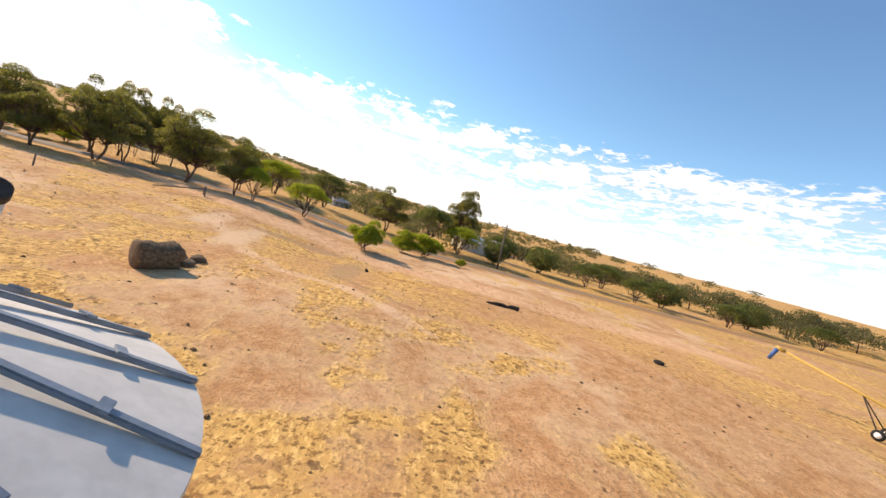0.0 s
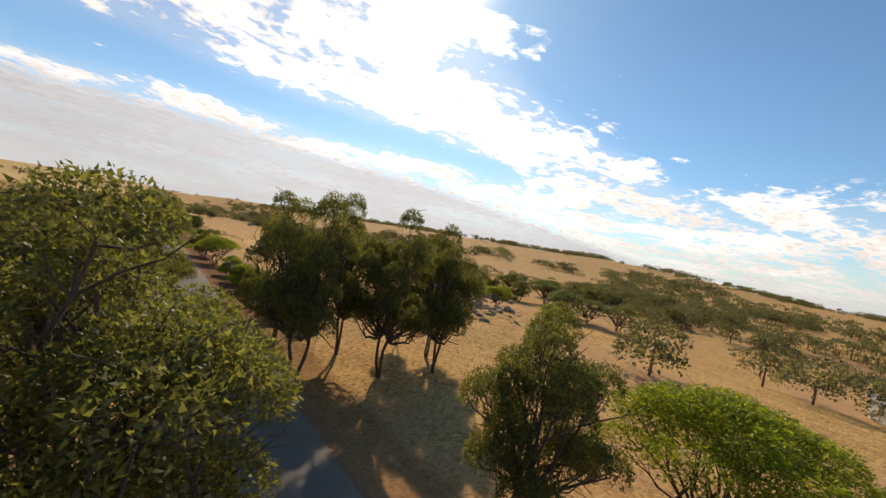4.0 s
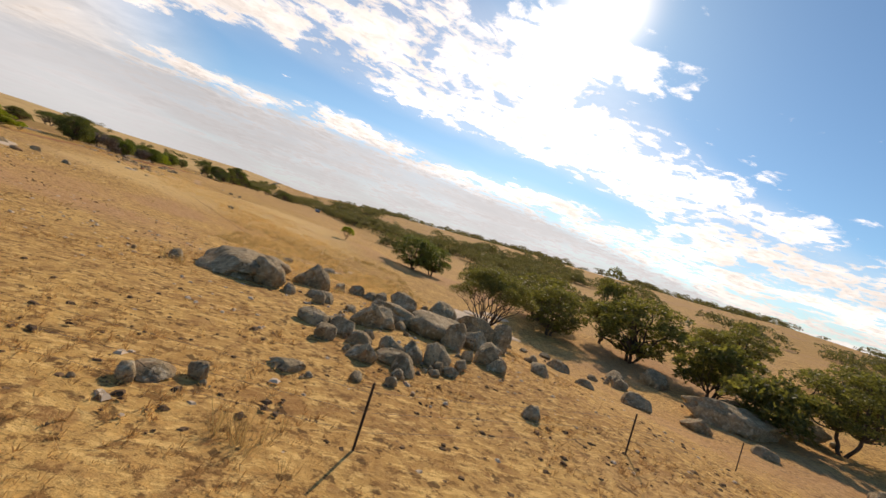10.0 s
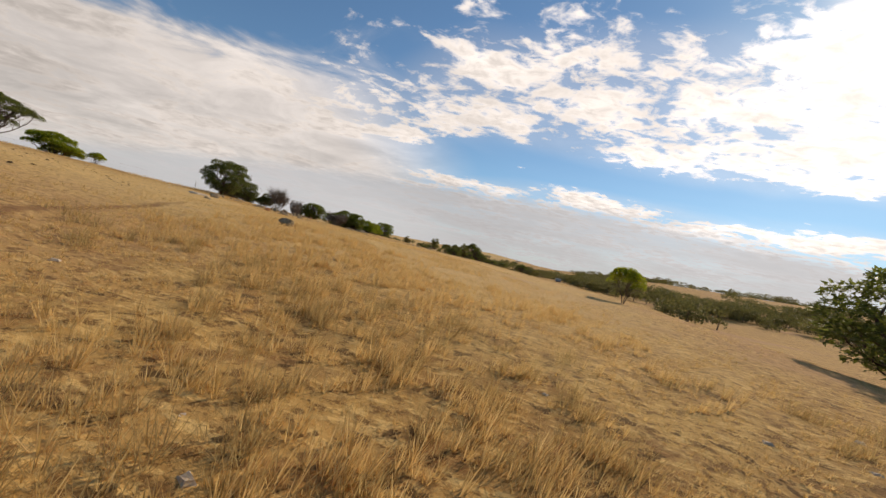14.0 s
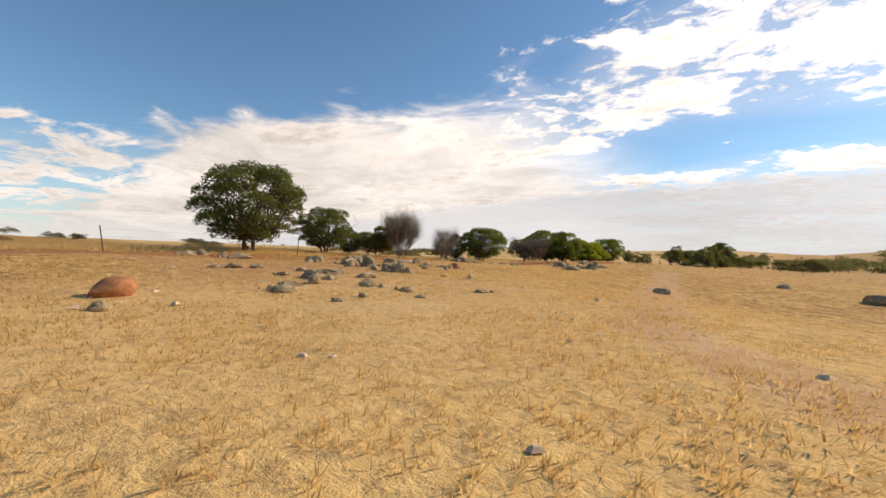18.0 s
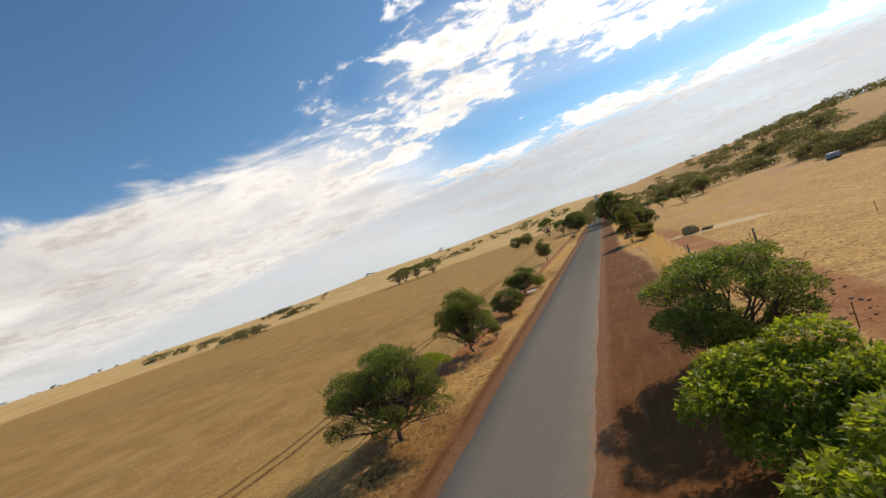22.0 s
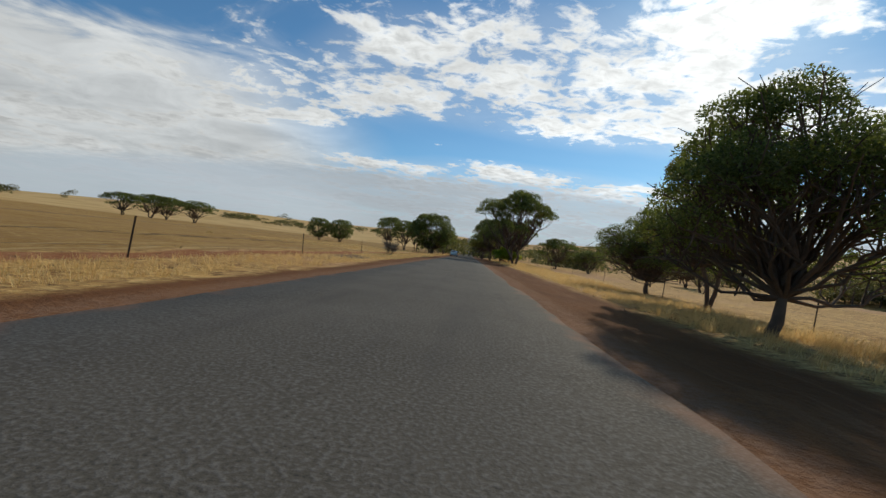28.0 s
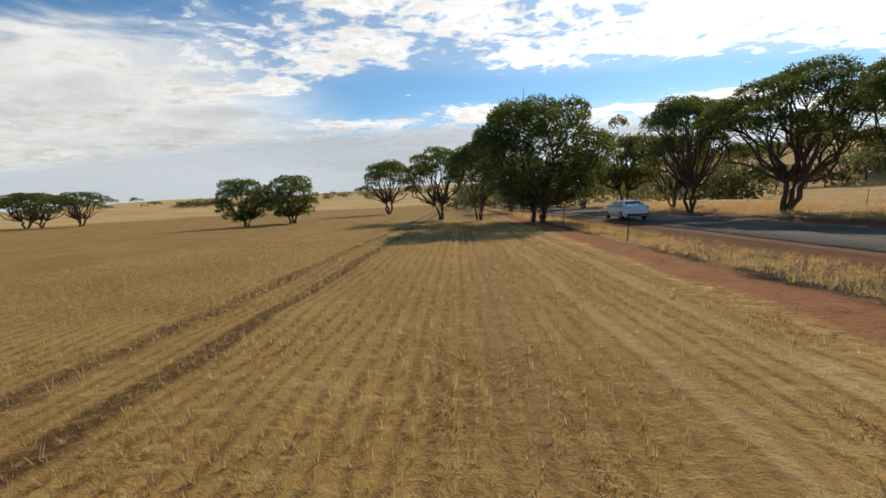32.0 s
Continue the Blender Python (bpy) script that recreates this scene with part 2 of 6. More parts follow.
def ground_material():
    m, n = material("dry land")
    p = where(n)
    x, y, z = n.xyz(p)
    wide, mid = n.noise(p, 0.035, 4.0), n.noise(p, 0.22, 4.0, 0.6)
    small, tiny = n.noise(p, 1.3, 4.0, 0.65), n.noise(p, 9.0, 4.0, 0.7)
    wob = n.math("MULTIPLY", n.math("SUBTRACT", mid, 0.5), 3.2)
    wob = n.math("ADD", wob, n.math("MULTIPLY", n.math("SUBTRACT", small, 0.5), 1.6))
    grass = n.mix(n.ramp(mid, 0.32, 0.68), (0.40, 0.207, 0.062), (0.59, 0.347, 0.108))
    grass = n.mix(n.ramp(wide, 0.38, 0.62, 0.0, 0.5), grass, (0.62, 0.375, 0.13))
    grass = n.mix(n.ramp(tiny, 0.35, 0.75, 0.0, 0.5), grass, (0.68, 0.45, 0.175))
    grass = n.mix(n.ramp(small, 0.50, 0.70, 0.0, 0.65), grass, (0.29, 0.150, 0.058))
    comb = n.noise(n.scaled(p, 1.0, 2.2, 1.0), 2.0, 6.0, 0.72)
    tuft = n.noise(p, 3.4, 6.0, 0.78)
    clump = n.noise(p, 0.9, 5.0, 0.7)
    grass = n.mix(n.ramp(comb, 0.50, 0.60, 0.0, 0.8), grass, (0.78, 0.51, 0.19))
    grass = n.mix(n.ramp(tuft, 0.51, 0.59, 0.0, 0.85), grass, (0.20, 0.100, 0.036))
    grass = n.mix(n.ramp(clump, 0.54, 0.62, 0.0, 0.6), grass, (0.31, 0.155, 0.058))
    # clods and dung, sharply edged
    speck = n.ramp(n.noise(p, 2.1, 3.0, 0.6), 0.62, 0.66, 0.0, 0.85)
    grass = n.mix(speck, grass, (0.115, 0.062, 0.026))
    clod = n.node("ShaderNodeTexVoronoi", {"Vector": p, "Scale": 1.6}).outputs["Distance"]
    clod = n.math("MULTIPLY", n.ramp(clod, 0.10, 0.17, 0.8, 0.0), n.ramp(mid, 0.42, 0.56))
    grass = n.mix(clod, grass, (0.15, 0.078, 0.032))
    dirt = n.mix(n.ramp(small, 0.3, 0.7), (0.44, 0.225, 0.10), (0.60, 0.36, 0.185))
    dirt = n.mix(n.ramp(tiny, 0.5, 0.60, 0.0, 0.6), dirt, (0.25, 0.135, 0.066))
    dirt = n.mix(n.ramp(tuft, 0.53, 0.60, 0.0, 0.6), dirt, (0.29, 0.155, 0.072))
    dirt = n.mix(n.math("MULTIPLY", clod, 0.7), dirt, (0.17, 0.09, 0.045))
    red = n.mix(n.ramp(mid, 0.3, 0.7), (0.140, 0.053, 0.015), (0.205, 0.084, 0.028))
    red = n.mix(n.ramp(tiny, 0.4, 0.7, 0.0, 0.5), red, (0.085, 0.036, 0.018))
    red = n.mix(n.ramp(n.noise(n.scaled(p, 1.0, 0.1, 1.0), 2.2, 4.0, 0.6), 0.52, 0.66, 0.0, 0.55), red, (0.225, 0.105, 0.045))
    clay = n.mix(n.ramp(small, 0.3, 0.7), (0.31, 0.115, 0.042), (0.40, 0.17, 0.072))
    clay = n.mix(n.ramp(tiny, 0.52, 0.62, 0.0, 0.6), clay, (0.17, 0.07, 0.03))
    stubble = n.mix(n.ramp(mid, 0.3, 0.7), (0.34, 0.19, 0.055), (0.46, 0.28, 0.09))
    row = n.math("SINE", n.math("MULTIPLY", n.math("ADD", x, n.math("MULTIPLY", wob, 0.06)), 21.0))
    row = n.math("MULTIPLY", n.ramp(row, -0.2, 0.9), n.ramp(tiny, 0.3, 0.6))
    stubble = n.mix(n.math("MULTIPLY", row, 0.65), stubble, (0.17, 0.085, 0.032))
    stubble = n.mix(n.ramp(n.noise(n.scaled(p, 1.0, 0.06, 1.0), 0.5, 4.0, 0.6), 0.5, 0.66, 0.0, 0.45), stubble, (0.31, 0.175, 0.065))
    stubble = n.mix(n.ramp(comb, 0.52, 0.62, 0.0, 0.5), stubble, (0.56, 0.37, 0.14))
    # patches of bare earth in the paddock
    c = n.mix(n.ramp(wide, 0.50, 0.66, 0.0, 0.8), grass, dirt)
    far = n.ramp(n.math("ABSOLUTE", n.math("SUBTRACT", y, 150.0)), 350, 900)
    # stubble west of the road
    west = n.math("MULTIPLY", n.ramp(n.math("ADD", x, n.math("MULTIPLY", wob, 0.35)), -10.9, -10.2, 1.0, 0.0), n.ramp(y, 20.0, 60.0))
    c = n.mix(west, c, stubble)
    # trodden yard south-west
    yard = n.math("MULTIPLY", n.ramp(x, -5.0, -1.0, 1.0, 0.0), n.ramp(n.math("ADD", y, n.math("MULTIPLY", wob, 4.0)), -18.0, 16.0, 1.0, 0.0))
    c = n.mix(n.math("MULTIPLY", yard, n.ramp(n.math("ADD", wide, n.math("MULTIPLY", mid, 0.9)), 0.86, 1.0, 1.0, 0.0)), c, n.mix(n.ramp(mid, 0.4, 0.6), dirt, (0.60, 0.42, 0.27)))
    # red verges, wider on the east side
    edge = n.math("ADD", x, n.math("MULTIPLY", wob, 0.30))
    wider = n.math("MULTIPLY", n.ramp(y, 190.0, 215.0), n.ramp(y, 272.0, 300.0, 2.2, 0.0))
    east = n.math("MULTIPLY", n.ramp(n.math("SUBTRACT", edge, wider), 6.3, 7.6, 1.0, 0.0), n.ramp(edge, 1.0, 1.2))
    westv = n.math("MULTIPLY", n.ramp(n.math("ADD", edge, n.ramp(y, 352.0, 374.0, 0.0, 1.5)), -4.9, -4.1), n.ramp(edge, -1.2, -1.0, 1.0, 0.0))
    strip = n.math("MULTIPLY", n.math("MAXIMUM", east, westv), n.ramp(y, -40.0, 60.0, 0.35, 1.0))
    # graded fire-break tracks inside the fences
    t1 = n.math("MULTIPLY", n.ramp(n.math("ABSOLUTE", n.math("SUBTRACT", edge, n.ramp(y, 15.0, 230.0, 12.2, 15.6))), 1.2, 2.0, 1.0, 0.0), n.math("MULTIPLY", n.ramp(y, 10.0, 24.0), n.ramp(y, 300.0, 330.0, 1.0, 0.0)))
    t2 = n.math("MULTIPLY", n.ramp(n.math("ABSOLUTE", n.math("SUBTRACT", edge, TRACK_W)), 0.6, 1.15, 1.0, 0.0), n.ramp(y, 220.0, 240.0))
    c = n.mix(strip, c, red)
    c = n.mix(t2, c, clay)
    # the firebreak turns from trodden earth into orange clay on its way north
    c = n.mix(n.math("MULTIPLY", t1, n.ramp(mid, 0.3, 0.6, 0.55, 0.95)), c, n.mix(n.ramp(y, 110.0, 165.0), n.mix(n.ramp(comb, 0.5, 0.6), (0.43, 0.245, 0.135), (0.25, 0.135, 0.072)), clay))
    # a dusty crumbled shoulder along the asphalt
    shoulder = n.math("MULTIPLY", n.ramp(n.math("ADD", n.math("ABSOLUTE", x), n.math("MULTIPLY", wob, 0.10)), 3.5, 4.1, 0.75, 0.0), n.ramp(tiny, 0.35, 0.6, 0.3, 1.0))
    c = n.mix(shoulder, c, (0.27, 0.145, 0.082))
    # bare patches: place, half sizes, colour
    for cx, cy, rx, ry, tone in ((62, 98.5, 1.8, 4.5, dirt), (65, 103, 2.6, 3.6, dirt), (54.2, 139.5, 2.4, 4.2, clay), (50.6, 144.0, 1.5, 4.4, clay), (46, 149.5, 1.0, 5, dirt), (40, 156, 1.0, 5, dirt), (15.5, 205, 1.7, 30, clay), (45, 107, 4, 6, dirt), (-30, -62, 13, 4.5, dirt), (-50, -70, 14, 6, dirt), (-18, -40, 4.5, 13, dirt), (-12, -22, 3, 8, dirt), (-29, -33, 3.6, 1.4, (0.62, 0.45, 0.30)), (-33, -37.5, 5, 1.3, (0.62, 0.45, 0.30)), (-27.5, -41, 1.3, 5, (0.34, 0.22, 0.12)), (-34, -47, 6, 1.2, (0.36, 0.24, 0.13)), (-6.0, 232, 2.2, 9, red), (-7.2, 250, 2.2, 5, clay), (-6.5, 290, 2.0, 7, red), (29, 70, 8, 2.5, dirt), (-7.3, 392, 1.4, 32, (0.13, 0.09, 0.055)), (-7.3, 388, 1.1, 30, (0.13, 0.09, 0.055))):
        ex, ey = n.math("MULTIPLY", n.math("SUBTRACT", x, cx), 1 / rx), n.math("MULTIPLY", n.math("SUBTRACT", y, cy), 1 / ry)
        bare = n.math("ADD", n.math("ADD", n.math("MULTIPLY", ex, ex), n.math("MULTIPLY", ey, ey)), n.math("MULTIPLY", wob, 0.45))
        c = n.mix(n.ramp(bare, 0.2, 1.5, 0.7, 0.0), c, tone)
    def worn(base, points, half, tone, amount, ragged=0.12):
        """A worn or washed line through the given places."""
        for (ax, ay), (bx, by) in zip(points[:-1], points[1:]):
            lx, ly = bx - ax, by - ay
            k = lx * lx + ly * ly
            u, w = n.math("SUBTRACT", x, ax), n.math("SUBTRACT", y, ay)
            t = n.node("ShaderNodeClamp", {0: n.math("ADD", n.math("MULTIPLY", u, lx / k), n.math("MULTIPLY", w, ly / k))}).outputs[0]
            u, w = n.math("SUBTRACT", u, n.math("MULTIPLY", t, lx)), n.math("SUBTRACT", w, n.math("MULTIPLY", t, ly))
            d = n.math("SQRT", n.math("ADD", n.math("MULTIPLY", u, u), n.math("MULTIPLY", w, w)))
            d = n.math("ADD", d, n.math("MULTIPLY", wob, ragged))
            base = n.mix(n.ramp(d, half * 0.55, half * 1.4, amount, 0.0), base, tone)
        return base

    bare_pink = n.mix(n.ramp(small, 0.35, 0.65), (0.52, 0.30, 0.165), (0.64, 0.41, 0.25))
    c = worn(c, ((-30, -84), (-25, -62), (-20, -38), (-17, -28), (-7, -8)), 3.4, bare_pink, 0.85, 0.5)
    c = worn(c, ((-28.7, -29.1), (-30, -33.6), (-37.6, -40.2), (-40.5, -43.7), (-41.4, -48), (-44.1, -51.3), (-47, -54.5)), 0.6, (0.62, 0.42, 0.27), 0.55, 0.7)
    c = worn(c, ((-38.3, -47.3), (-42.6, -52.6)), 0.3, (0.34, 0.20, 0.11), 0.55, 0.1)
    c = worn(c, ((-16.6, -29.5), (-16.4, -33), (-16.3, -36.2), (-15.8, -38.8), (-16.1, -42)), 0.10, (0.17, 0.09, 0.05), 0.85, 0.06)
    # thick pale grass on the rise, with a wheel track through it
    lush = n.math("MULTIPLY", n.math("MULTIPLY", n.ramp(y, 112, 126), n.ramp(y, 158, 172, 1.0, 0.0)), n.math("MULTIPLY", n.ramp(x, 22, 30), n.ramp(x, 62, 72, 1.0, 0.0)))
    c = n.mix(n.math("MULTIPLY", lush, n.ramp(tiny, 0.3, 0.6, 0.75, 0.4)), c, (0.80, 0.55, 0.24))
    c = worn(c, ((-8.3, 259), (-8.4, 268), (-8.9, 279)), 2.1, n.mix(n.ramp(mid, 0.35, 0.65), (0.40, 0.165, 0.075), (0.31, 0.125, 0.055)), 0.92, 0.5)
    c = worn(c, ((61, 139), (55, 142.5), (48, 146.5), (43, 152), (36, 160), (30, 190)), 0.85, bare_pink, 0.6, 0.25)
    # a stock path worn across the draw
    trail = n.math("ADD", n.math("MULTIPLY", n.math("SUBTRACT", x, 63.8), 0.865), n.math("MULTIPLY", n.math("SUBTRACT", y, 90.8), 0.50))
    trail = n.ramp(n.math("ABSOLUTE", n.math("ADD", trail, n.math("MULTIPLY", wob, 0.35))), 0.08, 0.28, 0.75, 0.0)
    trail = n.math("MULTIPLY", trail, n.math("MULTIPLY", n.ramp(y, 72.0, 80.0), n.ramp(y, 120.0, 130.0, 1.0, 0.0)))
    c = n.mix(trail, c, (0.27, 0.135, 0.06))
    # wheel ruts and header rows in the stubble
    for cx, half, tone, amount in ((-18.9, 0.2, (0.11, 0.055, 0.022), 0.95), (-20.3, 0.2, (0.11, 0.055, 0.022), 0.9), (-11.3, 0.14, (0.70, 0.50, 0.24), 0.4), (-12.9, 0.12, (0.68, 0.48, 0.23), 0.3), (-14.6, 0.25, (0.32, 0.18, 0.08), 0.5), (-26.5, 0.5, (0.33, 0.19, 0.08), 0.4), (-33, 0.7, (0.33, 0.19, 0.08), 0.5), (-47, 0.9, (0.34, 0.2, 0.09), 0.5), (-64, 1.1, (0.34, 0.2, 0.09), 0.5)):
        rut = n.ramp(n.math("ABSOLUTE", n.math("SUBTRACT", n.math("ADD", x, n.math("MULTIPLY", wob, 0.12)), cx)), half * 0.5, half * 1.8, amount, 0.0)
        c = n.mix(n.math("MULTIPLY", n.math("MULTIPLY", rut, west), n.ramp(tiny, 0.35, 0.55, 0.35, 1.0)), c, tone)
    dx, dy = n.math("MULTIPLY", n.math("SUBTRACT", x, 21.0), 0.13), n.math("MULTIPLY", n.math("SUBTRACT", y, 291.0), 0.24)
    sand = n.math("ADD", n.math("ADD", n.math("MULTIPLY", dx, dx), n.math("MULTIPLY", dy, dy)), n.math("MULTIPLY", wob, 0.22))
    c = n.mix(n.ramp(sand, 0.55, 1.1, 0.85, 0.0), c, (0.60, 0.45, 0.25))
    away = n.math("SQRT", n.math("ADD", n.math("MULTIPLY", x, x), n.math("MULTIPLY", n.math("SUBTRACT", y, 300.0), n.math("SUBTRACT", y, 300.0))))
    away = n.math("MULTIPLY", n.ramp(n.math("ADD", away, n.math("MULTIPLY", wide, 120.0)), 360.0, 390.0), n.math("MULTIPLY", n.ramp(x, -20.0, 40.0, 1.0, 0.0), n.ramp(y, 250.0, 330.0)))
    c = n.mix(n.math("MULTIPLY", away, 0.8), c, n.mix(n.ramp(wide, 0.4, 0.6), (0.70, 0.48, 0.21), (0.58, 0.37, 0.145)))
    h = n.math("ADD", n.math("ADD", n.math("MULTIPLY", small, 0.8), n.math("MULTIPLY", comb, 0.35)), n.math("ADD", n.math("MULTIPLY", tiny, 0.4), n.math("MULTIPLY", tuft, 0.6)))
    finish(n, c, 0.95, h, 0.75, 0.10, spec=0.1)
    return m


def road_material():
    m, n = material("worn asphalt")
    p = where(n)
    x, y, z = n.xyz(p)
    a, b, c = n.noise(p, 0.4, 4.0), n.noise(p, 28.0, 3.0, 0.6), n.noise(n.scaled(p, 1, 0.12, 1), 1.6, 3.0)
    col = n.mix(n.ramp(a, 0.3, 0.7), (0.078, 0.067, 0.051), (0.104, 0.090, 0.070))
    col = n.mix(n.ramp(b, 0.42, 0.72, 0.0, 0.75), col, (0.175, 0.160, 0.142))
    col = n.mix(n.ramp(b, 0.25, 0.42, 0.7, 0.0), col, (0.034, 0.031, 0.029))
    col = n.mix(n.ramp(c, 0.5, 0.75, 0.0, 0.35), col, (0.058, 0.053, 0.049))
    col = n.mix(n.ramp(y, 240.0, 312.0, 0.82, 0.0), col, n.mix(n.ramp(b, 0.35, 0.65), (0.155, 0.135, 0.108), (0.225, 0.198, 0.165)))
    dust = n.ramp(n.math("ADD", n.math("ABSOLUTE", x), n.math("MULTIPLY", n.math("SUBTRACT", n.noise(p, 1.1, 4.0), 0.5), 1.6)), 2.7, 3.3, 0.0, 0.55)
    col = n.mix(dust, col, (0.30, 0.15, 0.085))
    finish(n, col, 0.9, b, 0.6, 0.014, spec=0.14)
    return m


TRACK_W = -9.15
M_GROUND, M_ROAD = ground_material(), road_material()


def leaf_material(name, dark, light, gloss=0.5):
    m, n = material(name)
    r = n.node("ShaderNodeNewGeometry").outputs["Random Per Island"]
    q = n.noise(n.node("ShaderNodeTexCoord").outputs["Object"], 0.7, 2.0)
    o = n.node("ShaderNodeObjectInfo").outputs["Random"]
    v = n.math("ADD", n.math("MULTIPLY", r, 0.55), n.math("MULTIPLY", q, 0.45))
    c = n.mix(n.ramp(v, 0.2, 0.85), dark, light)
    c = n.mix(n.math("MULTIPLY", o, 0.22), c, tuple(k * 0.85 for k in dark))
    d = n.node("ShaderNodeBsdfPrincipled", {"Base Color": c, "Roughness": gloss, "Specular IOR Level": 0.25})
    t = n.node("ShaderNodeBsdfTranslucent", {"Color": n.mix(1.0, c, (1.5, 1.5, 0.7), "MULTIPLY")})
    mixed = n.node("ShaderNodeMixShader", {0: 0.55, 1: d.outputs[0], 2: t.outputs[0]})
    n.tree.links.new(mixed.outputs[0], n.node("ShaderNodeOutputMaterial").inputs[0])
    return m


M_GUM = leaf_material("gum leaves", (0.09, 0.092, 0.034), (0.245, 0.232, 0.088))
M_ACACIA = leaf_material("wattle leaves", (0.14, 0.175, 0.02), (0.38, 0.42, 0.055))
M_DARK = leaf_material("dark leaves", (0.07, 0.09, 0.032), (0.18, 0.20, 0.08))
M_GREEN = leaf_material("green leaves", (0.075, 0.10, 0.024), (0.215, 0.26, 0.066))
# bush on the hills: distance haze is put into the leaf colour, paler and greyer
M_HAZEBUSH = leaf_material("far bush", (0.075, 0.075, 0.045), (0.18, 0.165, 0.095))
M_GREY = leaf_material("dry grey twigs", (0.10, 0.075, 0.05), (0.20, 0.155, 0.11))
M_BARK = plain("rough bark", (0.115, 0.08, 0.058), 0.95, scale=5.0, vary=0.45, bump=0.8)
M_DEADWOOD = plain("weathered wood", (0.20, 0.165, 0.13), 0.95, scale=4.0, vary=0.4, bump=0.7)


# ---- mesh helpers ----
def mesh_from(name, verts, faces, mat, smooth=False):
    """A mesh from arrays; all faces have the same number of corners."""
    verts, faces = np.asarray(verts, np.float32), np.asarray(faces, np.int32)
    me = bpy.data.meshes.new(name)
    k = faces.shape[1]
    me.vertices.add(len(verts))
    me.vertices.foreach_set("co", verts.ravel())
    me.loops.add(faces.size)
    me.loops.foreach_set("vertex_index", faces.ravel())
    me.polygons.add(len(faces))
    me.polygons.foreach_set("loop_start", np.arange(0, faces.size, k, dtype=np.int32))
    me.polygons.foreach_set("use_smooth", np.full(len(faces), smooth))
    me.update(calc_edges=True)
    me.materials.append(mat)
    return me


def tube(points, radii, sides=6):
    """Verts and quads of a tapered tube along points."""
    pts = np.asarray(points, float)
    way = np.gradient(pts, axis=0)
    way /= np.linalg.norm(way, axis=1)[:, None] + 1e-9
    ref = np.where(np.abs(way[:, 2:3]) > 0.9, [[1.0, 0, 0]], [[0, 0, 1.0]])
    u = np.cross(way, ref)
    u /= np.linalg.norm(u, axis=1)[:, None] + 1e-9
    w = np.cross(way, u)
    ang = np.linspace(0, 2 * np.pi, sides, endpoint=False)
    ring = np.cos(ang)[None, :, None] * u[:, None] + np.sin(ang)[None, :, None] * w[:, None]
    verts = (pts[:, None] + ring * np.asarray(radii, float)[:, None, None]).reshape(-1, 3)
    i, j = np.meshgrid(np.arange(len(pts) - 1), np.arange(sides), indexing="ij")
    a, b = i * sides + j, i * sides + (j + 1) % sides
    return verts, np.stack([a, b, b + sides, a + sides], -1).reshape(-1, 4)


def joined(pieces):
    verts, faces, at = [], [], 0
    for v, f in pieces:
        verts.append(v)
        faces.append(f + at)
        at += len(v)
    return np.concatenate(verts), np.concatenate(faces)


def limb(rng, a, b, r0, r1, bend=0.15, n=6, sides=6):
    a, b = np.asarray(a, float), np.asarray(b, float)
    t = np.linspace(0, 1, n)[:, None]
    mid = rng.normal(0, bend, 3) * np.linalg.norm(b - a)
    pts = a + (b - a) * t + mid * np.sin(np.pi * t) + rng.normal(0, 0.03, (n, 3)) * np.linalg.norm(b - a) * np.sin(np.pi * t)
    return tube(pts, np.linspace(r0, r1, n), sides), pts


def leaves(rng, centres, radii, count, size, aspect=0.45, flat=0.7):
    """Leaf blades scattered over clumps: verts and quads."""
    w = np.prod(np.asarray(radii), axis=1) ** (2 / 3)
    pick = rng.choice(len(centres), count, p=w / w.sum())
    d = rng.normal(size=(count, 3))
    d /= np.linalg.norm(d, axis=1)[:, None]
    d[:, 2] = np.where(d[:, 2] < -0.35, -d[:, 2] * 0.6, d[:, 2])
    rad = rng.uniform(0.55, 1.0, count) ** 0.6
    pos = np.asarray(centres)[pick] + d * rad[:, None] * np.asarray(radii)[pick]
    out = d * 0.55 + rng.normal(0, 0.6, (count, 3))
    out[:, 2] -= 0.15
    out /= np.linalg.norm(out, axis=1)[:, None]
    side = np.cross(out, rng.normal(size=(count, 3)))
    side /= np.linalg.norm(side, axis=1)[:, None]
    s = size * rng.uniform(0.6, 1.4, count)[:, None]
    a, b = out * s, side * s * aspect
    blade = np.stack([pos - b, pos + b, pos + a], 1)
    return blade.reshape(-1, 3), np.arange(count * 3).reshape(-1, 3)


